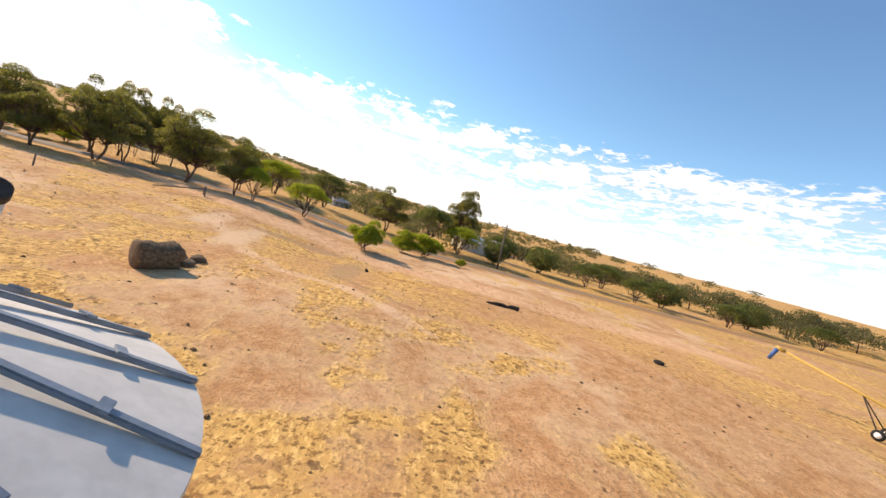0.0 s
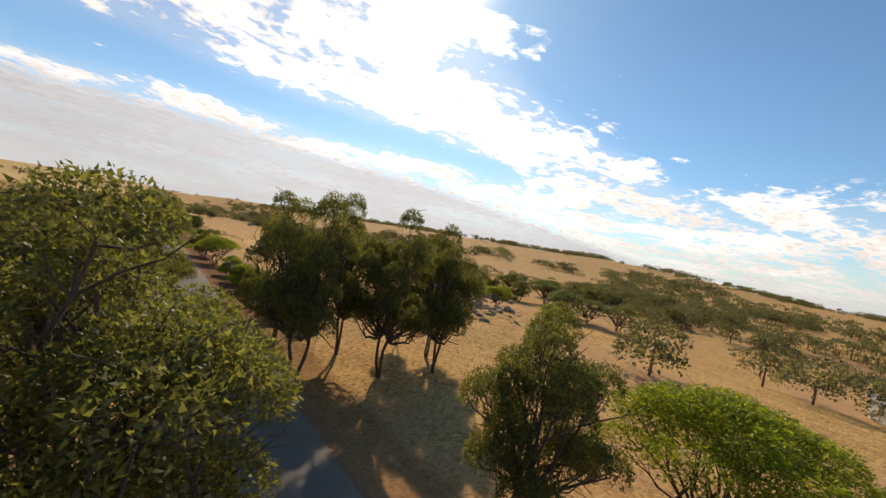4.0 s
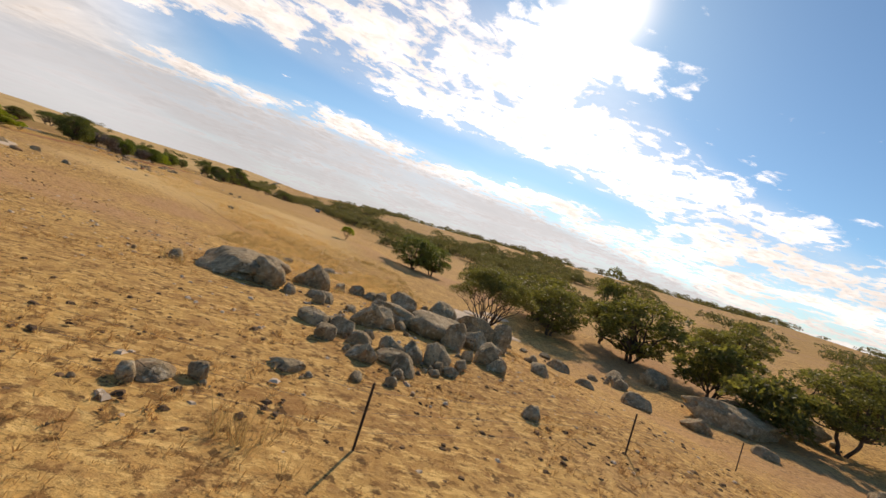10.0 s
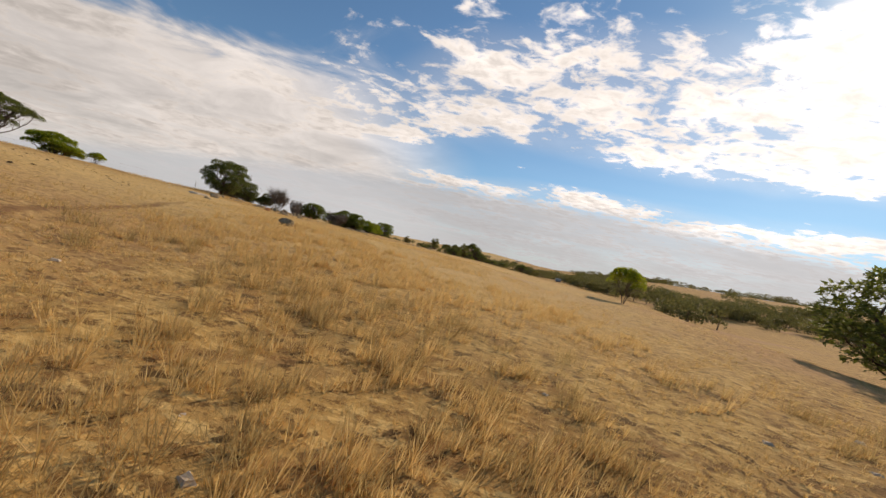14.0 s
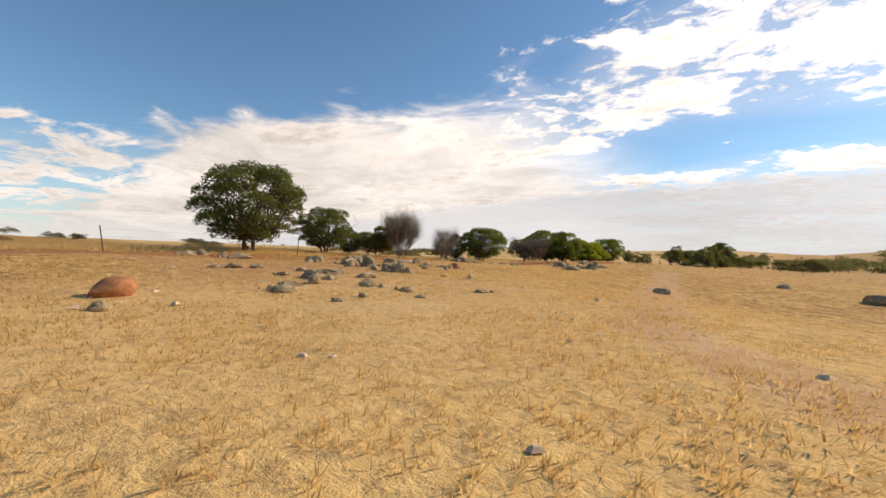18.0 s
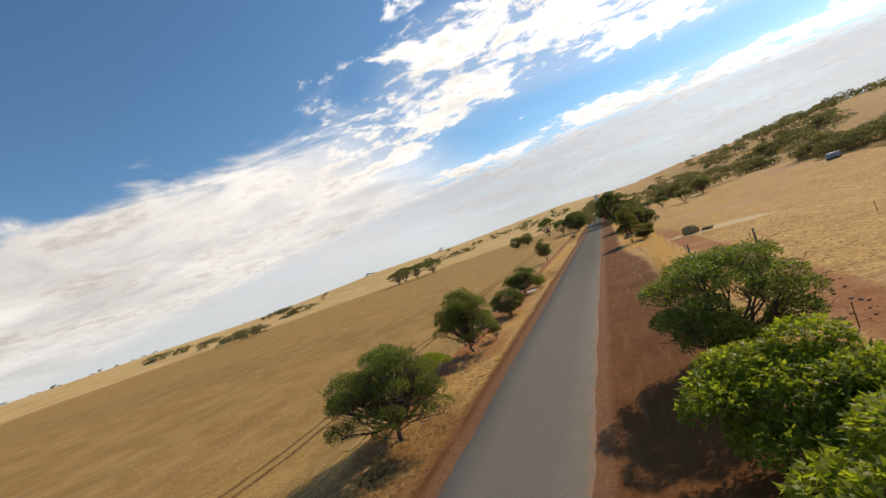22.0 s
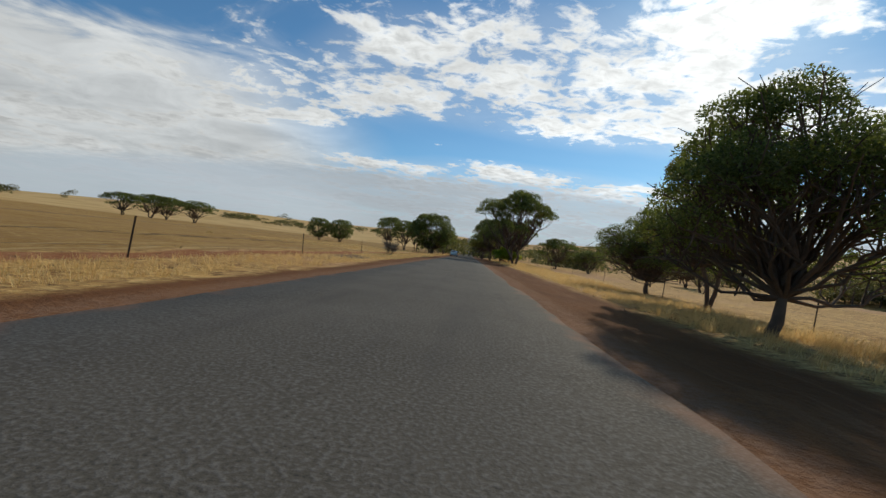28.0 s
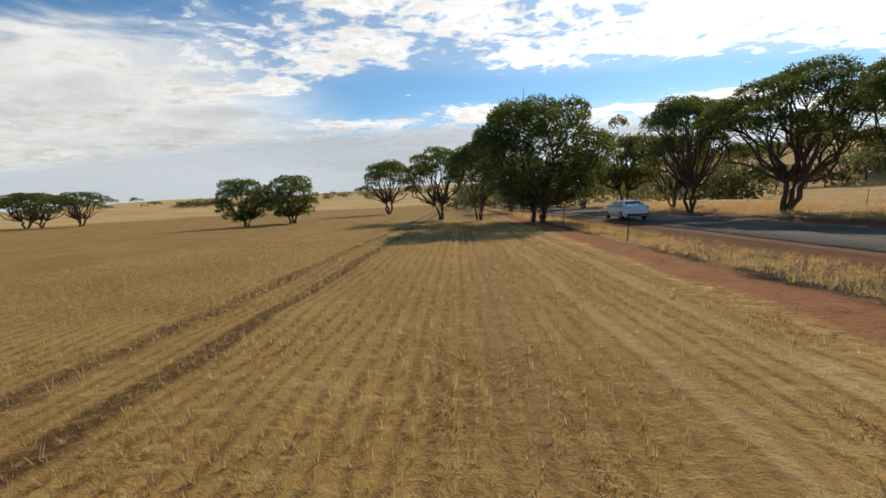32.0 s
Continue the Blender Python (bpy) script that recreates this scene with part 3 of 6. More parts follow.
def tree_meshes(kind, seed, fine=True):
    """Trunk and crown of a tree of unit height and unit crown width."""
    rng = np.random.default_rng(seed)
    wood, centres, radii = [], [], []
    H = 1.0
    if kind == "gum":  # one bole, limbs spreading up to separate tufts
        stems, base, clumps, low = 2, 0.16, 34, 0.22
    elif kind == "flat":  # flat-topped, open below
        stems, base, clumps, low = 3, 0.14, 30, 0.72
    elif kind == "mop":  # domed head on a few stems
        stems, base, clumps, low = 4, 0.14, 22, 0.46
    elif kind == "dome":  # wide head hanging low round forked stems
        stems, base, clumps, low = 1, 0.09, 60, 0.24
    elif kind == "ball":  # dense, rounded almost to the ground
        stems, base, clumps, low = 3, 0.08, 34, 0.15
    elif kind == "bare":
        stems, base, clumps, low = 8, 0.05, 30, 0.35
    else:  # shrub: leafy to the ground
        stems, base, clumps, low = 5, 0.05, 20, 0.20
    for k in range(clumps):
        g = (k + 0.5) / clumps
        ang = k * 2.39996 + rng.uniform(-0.4, 0.4)
        if kind == "flat":
            r, z = 0.40 * math.sqrt(g), 0.90 - 0.26 * g - (0.22 if k % 4 == 3 else 0.0) + rng.uniform(-0.06, 0.03)
            rad = (0.13, 0.13, 0.085)
        elif kind == "gum":
            r, z = 0.37 * math.sqrt(g) * rng.uniform(0.7, 1.1), low + (0.90 - low) * rng.uniform(0.15, 1.0) * (1 - 0.45 * g)
            rad = (0.128, 0.128, 0.10)
        elif kind == "mop":
            r, z = 0.36 * math.sqrt(g), low + (0.86 - low) * math.sqrt(max(0, 1 - g)) + rng.uniform(-0.04, 0.03)
            rad = (0.16, 0.16, 0.13)
        elif kind == "dome":
            deep = rng.uniform(0.25, 0.75) if k % 5 in (1, 3) else rng.uniform(0.78, 1.0)
            r, z = 0.42 * math.sqrt(g) * rng.uniform(0.85, 1.05), low + (0.9 - low) * math.sqrt(max(0, 1 - g)) * deep
            rad = (0.12, 0.12, 0.10)
        elif kind == "ball":
            u = 1 - 2 * g
            r, z = 0.36 * math.sqrt(max(0.02, 1 - u * u)), low + (0.86 - low) * (0.5 + 0.5 * u) + rng.uniform(-0.03, 0.03)
            rad = (0.155, 0.155, 0.12)
        elif kind == "bare":
            r, z = 0.38 * math.sqrt(g), low + (0.9 - low) * rng.uniform(0.2, 1.0)
            rad = (0.14, 0.14, 0.14)
        else:
            r, z = 0.36 * math.sqrt(g), low + (0.84 - low) * rng.uniform(0.0, 1.0) * (1 - 0.5 * g)
            rad = (0.17, 0.17, 0.15)
        s = rng.uniform(0.75, 1.15)
        centres.append((r * math.cos(ang), r * math.sin(ang), z))
        radii.append(tuple(q * s for q in rad))
    thick = {"gum": 0.017, "flat": 0.017, "bare": 0.0085, "ball": 0.02, "dome": 0.019}.get(kind, 0.013)
    tops = []
    for k in range(stems):
        a = k * 2 * np.pi / stems + rng.uniform(-0.4, 0.4)
        lean = 0.0 if stems == 1 else 0.06
        spread_at = 0.004 if kind in ("mop", "flat", "gum", "dome") else 0.012
        foot = (spread_at * math.cos(a) * stems, spread_at * math.sin(a) * stems, -0.03)
        top = (lean * math.cos(a) + rng.normal(0, 0.02), lean * math.sin(a) + rng.normal(0, 0.02), base + 0.06)
        t, _ = limb(rng, foot, top, thick * (1.25 if stems == 1 else 0.9), thick * 0.75, 0.05, 5, 8)
        wood.append(t)
        tops.append(top)
    for k, c in enumerate(centres):
        top = min(tops, key=lambda q: math.hypot(q[0] - c[0], q[1] - c[1])) if stems > 1 else tops[0]
        t, pts = limb(rng, top, np.array(c) - (0, 0, radii[k][2] * 0.3), thick * (0.62 if kind != "dome" else 0.42), thick * 0.16, 0.10, 7, 6)
        wood.append(t)
        twigs = {"bare": 44, "dome": 9}.get(kind, 5)
        for _ in range(twigs if fine else 0):
            i = rng.integers(3, 7)
            tip = np.array(c) + np.clip(rng.normal(0, 0.75, 3), -1.1, 1.1) * radii[k]
            if kind == "bare":  # twigs of a dead bush fan upwards
                tip = tip + np.array((c[0] * 0.35, c[1] * 0.35, 0.07))
            t, _ = limb(rng, pts[i], tip, thick * (0.22 if kind != "bare" else 0.30), thick * 0.07, 0.12, 4, 4)
            wood.append(t)
    count = {"gum": 44000, "flat": 34000, "mop": 36000, "dome": 54000, "ball": 38000, "bare": 5000, "shrub": 20000}[kind]
    size = {"gum": 0.0135, "flat": 0.0135, "mop": 0.0145, "dome": 0.0115, "ball": 0.018, "bare": 0.013, "shrub": 0.028}[kind]
    if not fine:
        count, size = count // 4, size * 1.8
    return joined(wood), leaves(rng, centres, radii, count, size, 0.30 if kind != "bare" else 0.05)


PROTO = {}


def tree_proto(kind, v, leafmat, fine=True):
    key = (kind, v, leafmat.name, fine)
    if key not in PROTO:
        (wv, wf), (lv, lf) = tree_meshes(kind, 40 + v * 7 + len(kind), fine)
        bark = M_DEADWOOD if kind == "bare" else M_BARK
        PROTO[key] = (mesh_from("trunk", wv, wf, bark, True), mesh_from("crown", lv, lf, leafmat))
    return PROTO[key]


KINDS = {
    "gum": ("eucalyptus_tree", "gum", M_GUM, "tree", "olive-green eucalyptus with a forked dark trunk and open tufted crown"),
    "flat": ("flat_topped_tree", "flat", M_DARK, "tree", "dark green flat-topped gum with spreading bare limbs"),
    "mop": ("wattle_tree", "mop", M_ACACIA, "tree", "bright green round-headed wattle on several thin stems"),
    "ball": ("round_tree", "ball", M_DARK, "tree", "dense dark green tree rounded nearly to the ground"),
    "oball": ("round_tree", "ball", M_GUM, "tree", "dense olive tree rounded nearly to the ground below pale rock"),
    "dmop": ("wattle_tree", "mop", M_DARK, "tree", "dark green dense round-headed tree beside the paddock"),
    "omop": ("wattle_tree", "mop", M_GUM, "tree", "olive-green spreading tree growing beside granite boulders"),
    "gmop": ("wattle_tree", "dome", M_GREEN, "tree", "fresh green spreading tree with dark forked stems beside the road"),
    "ddome": ("spreading_tree", "dome", M_DARK, "tree", "dark green wide-headed tree on a short forked trunk"),
    "odome": ("spreading_tree", "dome", M_GUM, "tree", "olive wide-headed tree with foliage hanging low"),
    "shrub": ("shrub", "shrub", M_ACACIA, "shrub", "leafy green shrub growing down to the dry ground"),
    "green": ("round_tree", "ball", M_GREEN, "tree", "fresh green bushy tree rounded nearly to the ground"),
    "dshrub": ("shrub", "shrub", M_GUM, "shrub", "dull olive shrub on dry grass"),
    "bare": ("dead_tree", "bare", M_GREY, "tree", "leafless grey-brown tree of fine twigs"),
}


def put_tree(kind, x, y, height, width, v=0, fine=True, label=""):
    name, shape, leafmat, category, text = KINDS[kind]
    wood, crown = tree_proto(shape, v % 3, leafmat, fine)
    ob = new(name)
    ob.location, ob.scale = (x, y, gz(x, y) - 0.05), (width, width, height)
    ob.rotation_euler = (0, 0, (x * 1.7 + y * 0.9) % 6.28)
    for part_name, me in (("trunk", wood), ("crown", crown)):
        child = new(part_name, me)
        child.parent = ob
    return tagged(ob, label or text, category, group="roadside and paddock trees")


# ---- ground and road ----
def spread(lo, hi, step, far_lo, far_hi, grow=1.08):
    v, s, out = hi, step, [q for q in np.arange(lo, hi + step / 2, step)]
    while v < far_hi:
        s *= grow
        v += s
        out.append(v)
    v, s = lo, step
    while v > far_lo:
        s *= grow
        v -= s
        out.insert(0, v)
    return np.array(out)


LAND = {}


def land_z(x, y):
    """Height of the ground sheet itself, which is coarse far off."""
    xs, ys, z = LAND["xs"], LAND["ys"], LAND["z"]
    i = int(np.clip(np.searchsorted(xs, x) - 1, 0, len(xs) - 2))
    j = int(np.clip(np.searchsorted(ys, y) - 1, 0, len(ys) - 2))
    u, v = (x - xs[i]) / (xs[i + 1] - xs[i]), (y - ys[j]) / (ys[j + 1] - ys[j])
    low, high = z[j, i] * (1 - u) + z[j, i + 1] * u, z[j + 1, i] * (1 - u) + z[j + 1, i + 1] * u
    return float(low * (1 - v) + high * v)


def build_ground():
    xs, ys = spread(-36, 96, 1.0, -4200, 4200), spread(-90, 470, 1.4, -3800, 4600)
    gx, gy = np.meshgrid(xs, ys)
    z = ground(gx, gy)
    LAND.update(xs=xs, ys=ys, z=z)
    rough = np.random.default_rng(3).normal(0, 0.035, z.shape) * (np.abs(gx) > 4.6)
    verts = np.stack([gx, gy, z + rough - 0.05 * (np.abs(gx) < 3.2)], -1).reshape(-1, 3)
    w = len(xs)
    i, j = np.meshgrid(np.arange(len(ys) - 1), np.arange(w - 1), indexing="ij")
    a = (i * w + j).ravel()
    faces = np.stack([a, a + 1, a + w + 1, a + w], -1)
    tagged(new("ground", mesh_from("ground", verts, faces, M_GROUND, True)), "dry golden paddocks with bare red and tan earth", "ground", kind="structure")


def build_road():
    """A strip of asphalt with a slight camber and ragged, broken edges."""
    rng = np.random.default_rng(8)
    ys = np.concatenate([np.arange(-260, 480, 0.5), np.arange(480, 1400, 6.0)])
    ends = np.stack([np.convolve(rng.normal(0, 0.10, len(ys)), np.ones(7) / 5, "same") for _ in range(2)])
    cols = np.array([-1.02, -1.0, -0.5, 0.0, 0.5, 1.0, 1.02])
    half = np.where(cols[None] < 0, 3.0 + ends[0][:, None], 3.0 + ends[1][:, None])
    x = cols[None] * half
    z = ground(0, ys)[:, None] + 0.03 + 0.05 * (1 - cols[None] ** 2) - 0.09 * (np.abs(cols[None]) > 1.01)
    verts = np.stack([x, np.repeat(ys[:, None], 7, 1), z], -1).reshape(-1, 3)
    i, j = np.meshgrid(np.arange(len(ys) - 1), np.arange(6), indexing="ij")
    a = (i * 7 + j).ravel()
    faces = np.stack([a, a + 1, a + 8, a + 7], -1)
    tagged(new("road", mesh_from("road", verts, faces, M_ROAD, True)), "grey worn asphalt country road with crumbled edges", "road", kind="structure")


build_ground()
build_road()

# ---- trees: kind, place, height, crown width, variant ----
TREES = """
gum -9.8 6 10.5 12 0;gum -5.2 19 12 12 1;gum -8.5 -6 11 12.5 2;gum -6 -17 11.5 11.5 0;gum -12.5 -1 8.5 9 1;gum -10.5 13 9 10 2;gum 9.6 -2.4 13.2 8 1;gum -7.5 -25 9 7 1;mop -5.7 -34.6 5.2 7.2 0
gum 3.9 -1.0 14.0 8.5 2;gum 8.6 3.4 14.0 7.4 0;gum 15.2 5 11 3.8 2;gum 14.4 -2.6 12.4 7.5 1;gum 3.8 4.6 13.4 9 1;gum -6.5 30 11 10 2;gum 16.4 1.6 12.2 6.5 2
shrub -18 -45.9 4.6 4.8 1;shrub -9.2 -50.2 3.8 3.8 2;shrub -6.8 -53.4 4.4 6.2 0;shrub -8 -59 1.6 1.8 1
gum 7 -19 10 7 2;mop 13.5 -23 6.6 10 1;flat 20 -31 7.2 10 0;mop -8.6 -28 5 4.6 2;gum 15 -45 9.5 10 1;dmop 14 -54 8 8.5 0;mop 12 -60 5.6 8.6 1;gum 40 -62 17 11 2;ball 10 -67 4.6 5 0;ball 20 -79 6 8.5 1
ball 24 -70 6 8 2;dmop 16 -88 5 8 0;dmop 12 -97 5 8 1;ball 18 -106 6 9 2;dmop 13 -118 5 9 0;ball 20 -128 6 9 1;dmop 14 -140 5 9 2;dmop 26 -96 6 10 1
flat -6.8 112 8.6 16 0;mop 6.6 60.5 5.6 9 0;dshrub 5.5 71 7 7 1;shrub 6.7 46 3.8 4.2 2;bare 7.3 40.5 3.2 4 1;dshrub 6.8 37.5 3.2 4.2 2;shrub 7.2 33 4.5 5.5 0;shrub 8 30 2.2 2.2 1;bare 7 24 3.6 3.8 0;shrub 9.4 24 3.2 3.2 2;shrub 7 17 4 5 0;shrub 9.5 13 3.6 4.5 1
mop -6.3 53.6 4.4 5.2 0;mop -6.4 62.5 3.6 5.2 1;flat -5.2 143 6.8 9.5 1;shrub 11.4 140 2.9 5.8 2;mop 12.8 143 1.7 2 1;mop 15.3 131 3.3 3 0
mop 59.8 38.8 5.1 8.2 0;mop 58.6 44.2 5.4 5.4 1;mop 52.9 41.5 3.2 1.9 2;mop 54.4 19.3 4.2 4.6 1;ball 81 133 7 10 0;ball 86 136 6.4 8 1;mop 68.2 142 2.9 3.1 2
oball 92.5 101 7 9.5 0;oball 101 95 9 13 2;oball 95.9 110.2 7.6 13 1;dshrub 100 83 7 9 2;gum 103 103 12 10 1;flat 113 70 9 16 1;flat 97.5 48.5 7.6 13.5 2;flat 97.5 41 7 12 0;flat 99 33 7 12 1;flat 101 54 7.4 12 0;gum 130 84 9 15 1;gum 140 70 9 15 2;gum 120 96 9 13 0;omop 72.8 81.8 5.4 7.2 1;gum 104 74 8 11 2;dshrub 97 76 6 8 0
ball 11 163.9 6.1 7.3 0;ball 9.5 170.6 3.9 5 1;ball 7 175 2.6 2.3 2;bare 10 178.5 4.4 3.8 0;dshrub 8.4 177.4 3.4 3.6 1;bare 13.2 180.5 1.9 1.5 2;bare 13.2 175.5 3.9 3.2 1;bare 10.6 184.4 3.4 2.6 2;bare 12.6 182.2 2 2 0;ball 9.6 187.6 3.2 2.4 2;bare 10 191 3.6 2.6 0
green 11 190.6 4.2 5.6 0;bare 11.2 201.2 3.4 5 1;bare 12.8 200.2 3 3.6 2;green 11 206 4.9 6.6 2;green 13.2 208 4.8 5.4 1;green 9.8 236 5.4 7.2 0;shrub 9.4 228 4.4 6.4 0;shrub 10.6 222 4.4 6.6 2;shrub 11.5 226 3.6 5 1
odome -14.8 195.6 4.2 7.2 0;gmop -7.6 233.8 5.8 7.6 1;gmop -7.8 249 6.2 6 0;mop -8.6 242 2.4 3.6 1;ball -7.2 262.2 3.3 4.2 1;dmop -6.4 252 1.4 1.6 0;gmop -7.8 275.8 4.2 6.6 2;shrub -6.3 280 2 2.4 0;gum -10 319.5 6.2 5 0
ddome 13.8 328.4 6.0 7.8 1;dshrub 13.4 321 3.2 4.0 0;ddome 10.6 348.4 8.5 9.2 0;gum 13.6 357.5 10.5 7.5 1;gum 9.2 304.4 7.8 5.6 2;dshrub 11.8 305.6 3.4 4.0 1;ddome 14.6 367.0 6.8 8.6 2
flat 9.2 411 13.8 15.5 1;ball -8.4 440 10.8 12 0;dmop -13.0 447 8 7.5 1;flat -17.2 453 8.6 9.5 2;ball -40 466 7.6 9 1;ball -46 464 7.4 8.5 0;flat 17.5 415 6 8 1;dmop 34 396 5 8 1;dmop 27 402 4.6 7 0;flat 46 424 7 10 2;dmop 22 409 4.2 7.6 2
gum 5 457 12 10 1;dmop 8.6 452 8.5 9 0;flat 10.5 427 9.5 10 0;flat 6.8 445 11.4 10 0;flat 8.8 436 10.5 13 2;shrub 9 423.4 4.1 6.6 1;flat -31 500 12.5 15 0;dmop 5.5 475 9 10 1;dmop -7 470 8 9 2;gum 6 495 10 10 0
flat -150 535 12 22 0;flat -168 548 13 24 1;flat -160 520 11 20 0;flat -132 530 11 20 2
"""
for row in TREES.replace("\n", ";").split(";"):
    if row.strip():
        kind, *nums = row.split()
        put_tree(kind, *map(float, nums[:4]), v=int(nums[4]), fine=-75 < float(nums[1]) < 450 and float(nums[0]) < 75)


# ---- far woods: uncountable trees on the hills and plain ----
def far_woods():
    rng = np.random.default_rng(21)
    spots = []

    def wood(cx, cy, sx, sy, n, turn=0.0, h=(6, 11)):
        u, v = rng.normal(0, sx, n), rng.normal(0, sy, n)
        c, q = math.cos(turn), math.sin(turn)
        for a, b in zip(cx + c * u - q * v, cy + q * u + c * v):
            if abs(a) > 14:
                spots.append((a, b, rng.uniform(*h) * (0.78 if a < 260 and b < 330 else 0.9)))

    for cx, cy, sx, sy, n in ((172, 98, 12, 8, 26), (185, 84, 10, 8, 24), (192, 68, 10, 9, 24), (189, 46, 10, 10, 22), (168, 76, 8, 8, 14), (147, 115, 5, 5, 6), (150, 40, 9, 12, 12),
                             (129, 197, 8, 8, 10), (133, 160, 9, 7, 10), (147, 212, 10, 8, 12), (100, 229, 5, 6, 6), (92, 369, 3, 3, 3), (93, 334, 3, 3, 3), (100, 310, 3, 3, 3), (91, 432, 4, 4, 4),
                             (118, 338, 14, 14, 26), (140, 305, 14, 14, 30), (166, 276, 14, 14, 30), (182, 255, 12, 12, 22), (190, 330, 30, 26, 60), (230, 300, 26, 26, 40), (285, 290, 10, 10, 10), (250, 120, 14, 12, 16), (300, 90, 16, 14, 18), (240, 30, 22, 22, 30),
                             (380, 187, 20, 14, 14), (435, 153, 20, 14, 14), (96, 436, 7, 5, 10), (94, 402, 8, 5, 14), (100, 385, 8, 5, 14), (108, 372, 8, 5, 10), (108, 526, 8, 6, 10), (128, 535, 10, 8, 14), (90, 518, 8, 6, 9), (112, 512, 8, 6, 8), (52, 454, 5, 4, 5), (42, 498, 6, 5, 7), (82, 468, 8, 5, 8),
                             (130, -60, 30, 20, 30), (200, -40, 40, 40, 34), (300, -120, 60, 60, 40), (90, -110, 30, 20, 34), (60, -150, 20, 40, 56), (420, -180, 90, 90, 50), (75, -30, 12, 16, 12), (150, 5, 14, 20, 14),
                             (60, 640, 20, 60, 30), (-120, 900, 90, 40, 30), (70, 570, 14, 24, 16)):
        wood(cx, cy, sx, sy, n)
    for k in range(1500):  # trees along the crest of the ridge, thick and thin by turns
        a = math.radians(rng.uniform(6, 96))
        r = rng.normal(600, 40) if k % 3 else rng.uniform(520, 900)
        if math.sin(a * 31) + math.sin(a * 13 + 1) + rng.normal(0, 0.7) > (-0.9 if a < 0.75 else 0.1):
            spots.append((40 + r * math.sin(a), 100 + r * math.cos(a), rng.uniform(3.5, 9)))
    for k in range(700):  # clumps on its slope, with bare grass between
        a, r = math.radians(rng.uniform(4, 100)), rng.uniform(260, 560)
        x, y = 40 + r * math.sin(a), 100 + r * math.cos(a)
        if (a > 0.5 or r > 500) and math.sin(x * 0.019 + y * 0.011) + math.sin(y * 0.027 - x * 0.009) + 0.5 * math.sin(x * 0.05) > 1.0:
            spots.append((x, y, rng.uniform(5, 9)))
    for k in range(420):  # scattered trees over the plain, north and west
        x, y = rng.uniform(-2200, 150), rng.uniform(700, 3000)
        if math.sin(x * 0.006 + y * 0.004) + math.sin(y * 0.009) > 0.55:
            spots.append((x, y, rng.uniform(6, 11)))
    for cx, cy, n in ((-257, 438, 9), (-330, 585, 10), (-290, 470, 7), (-420, 500, 12), (-520, 760, 16), (-240, 760, 12), (-700, 420, 18), (-600, 250, 10), (-330, 160, 5), (-180, 760, 10), (-420, 330, 9)):
        for _ in range(n):
            spots.append((cx + rng.normal(0, 16), cy + rng.normal(0, 10), rng.uniform(6, 9)))
    for s in (-1, 1):  # avenue along the road
        for y in np.arange(480, 900, 11.0):
            spots.append((s * rng.uniform(6.5, 11), y + rng.uniform(-4, 4), rng.uniform(6, 10)))
    for name, size, count, near in (("near_woods", 0.42, 900, True), ("far_woods", 0.75, 280, False)):
        cs, rs = [], []
        for x, y, h in spots:
            if (x < 260 and y < 460) != near:
                continue
            z = land_z(x, y)
            w = h * rng.uniform(0.65, 1.0)
            for _ in range(5):
                cs.append((x + rng.normal(0, w * 0.42), y + rng.normal(0, w * 0.42), z + h * rng.uniform(0.04, 0.68)))
                rs.append((w * rng.uniform(0.4, 0.65), w * rng.uniform(0.4, 0.65), h * rng.uniform(0.2, 0.3)))
        v, f = leaves(rng, np.array(cs), np.array(rs), len(cs) // 5 * count, size, 0.45)
        tagged(new(name, mesh_from(name, v, f, M_HAZEBUSH)), "dark olive bushland on the hillside" if near else "distant dark olive bushland on the hills", "trees", kind="stuff")
    wood_bits = []
    for x, y, h in spots[:1200]:
        z = land_z(x, y)
        wood_bits.append(tube([(x, y, z - 0.4), (x + 0.3, y, z + h * 0.5)], [0.22, 0.12], 3))
    v, f = joined(wood_bits)
    tagged(new("far_trunks", mesh_from("far_trunks", v, f, M_BARK)), "distant dark tree trunks under the bush canopy", "trees", kind="stuff")


far_woods()


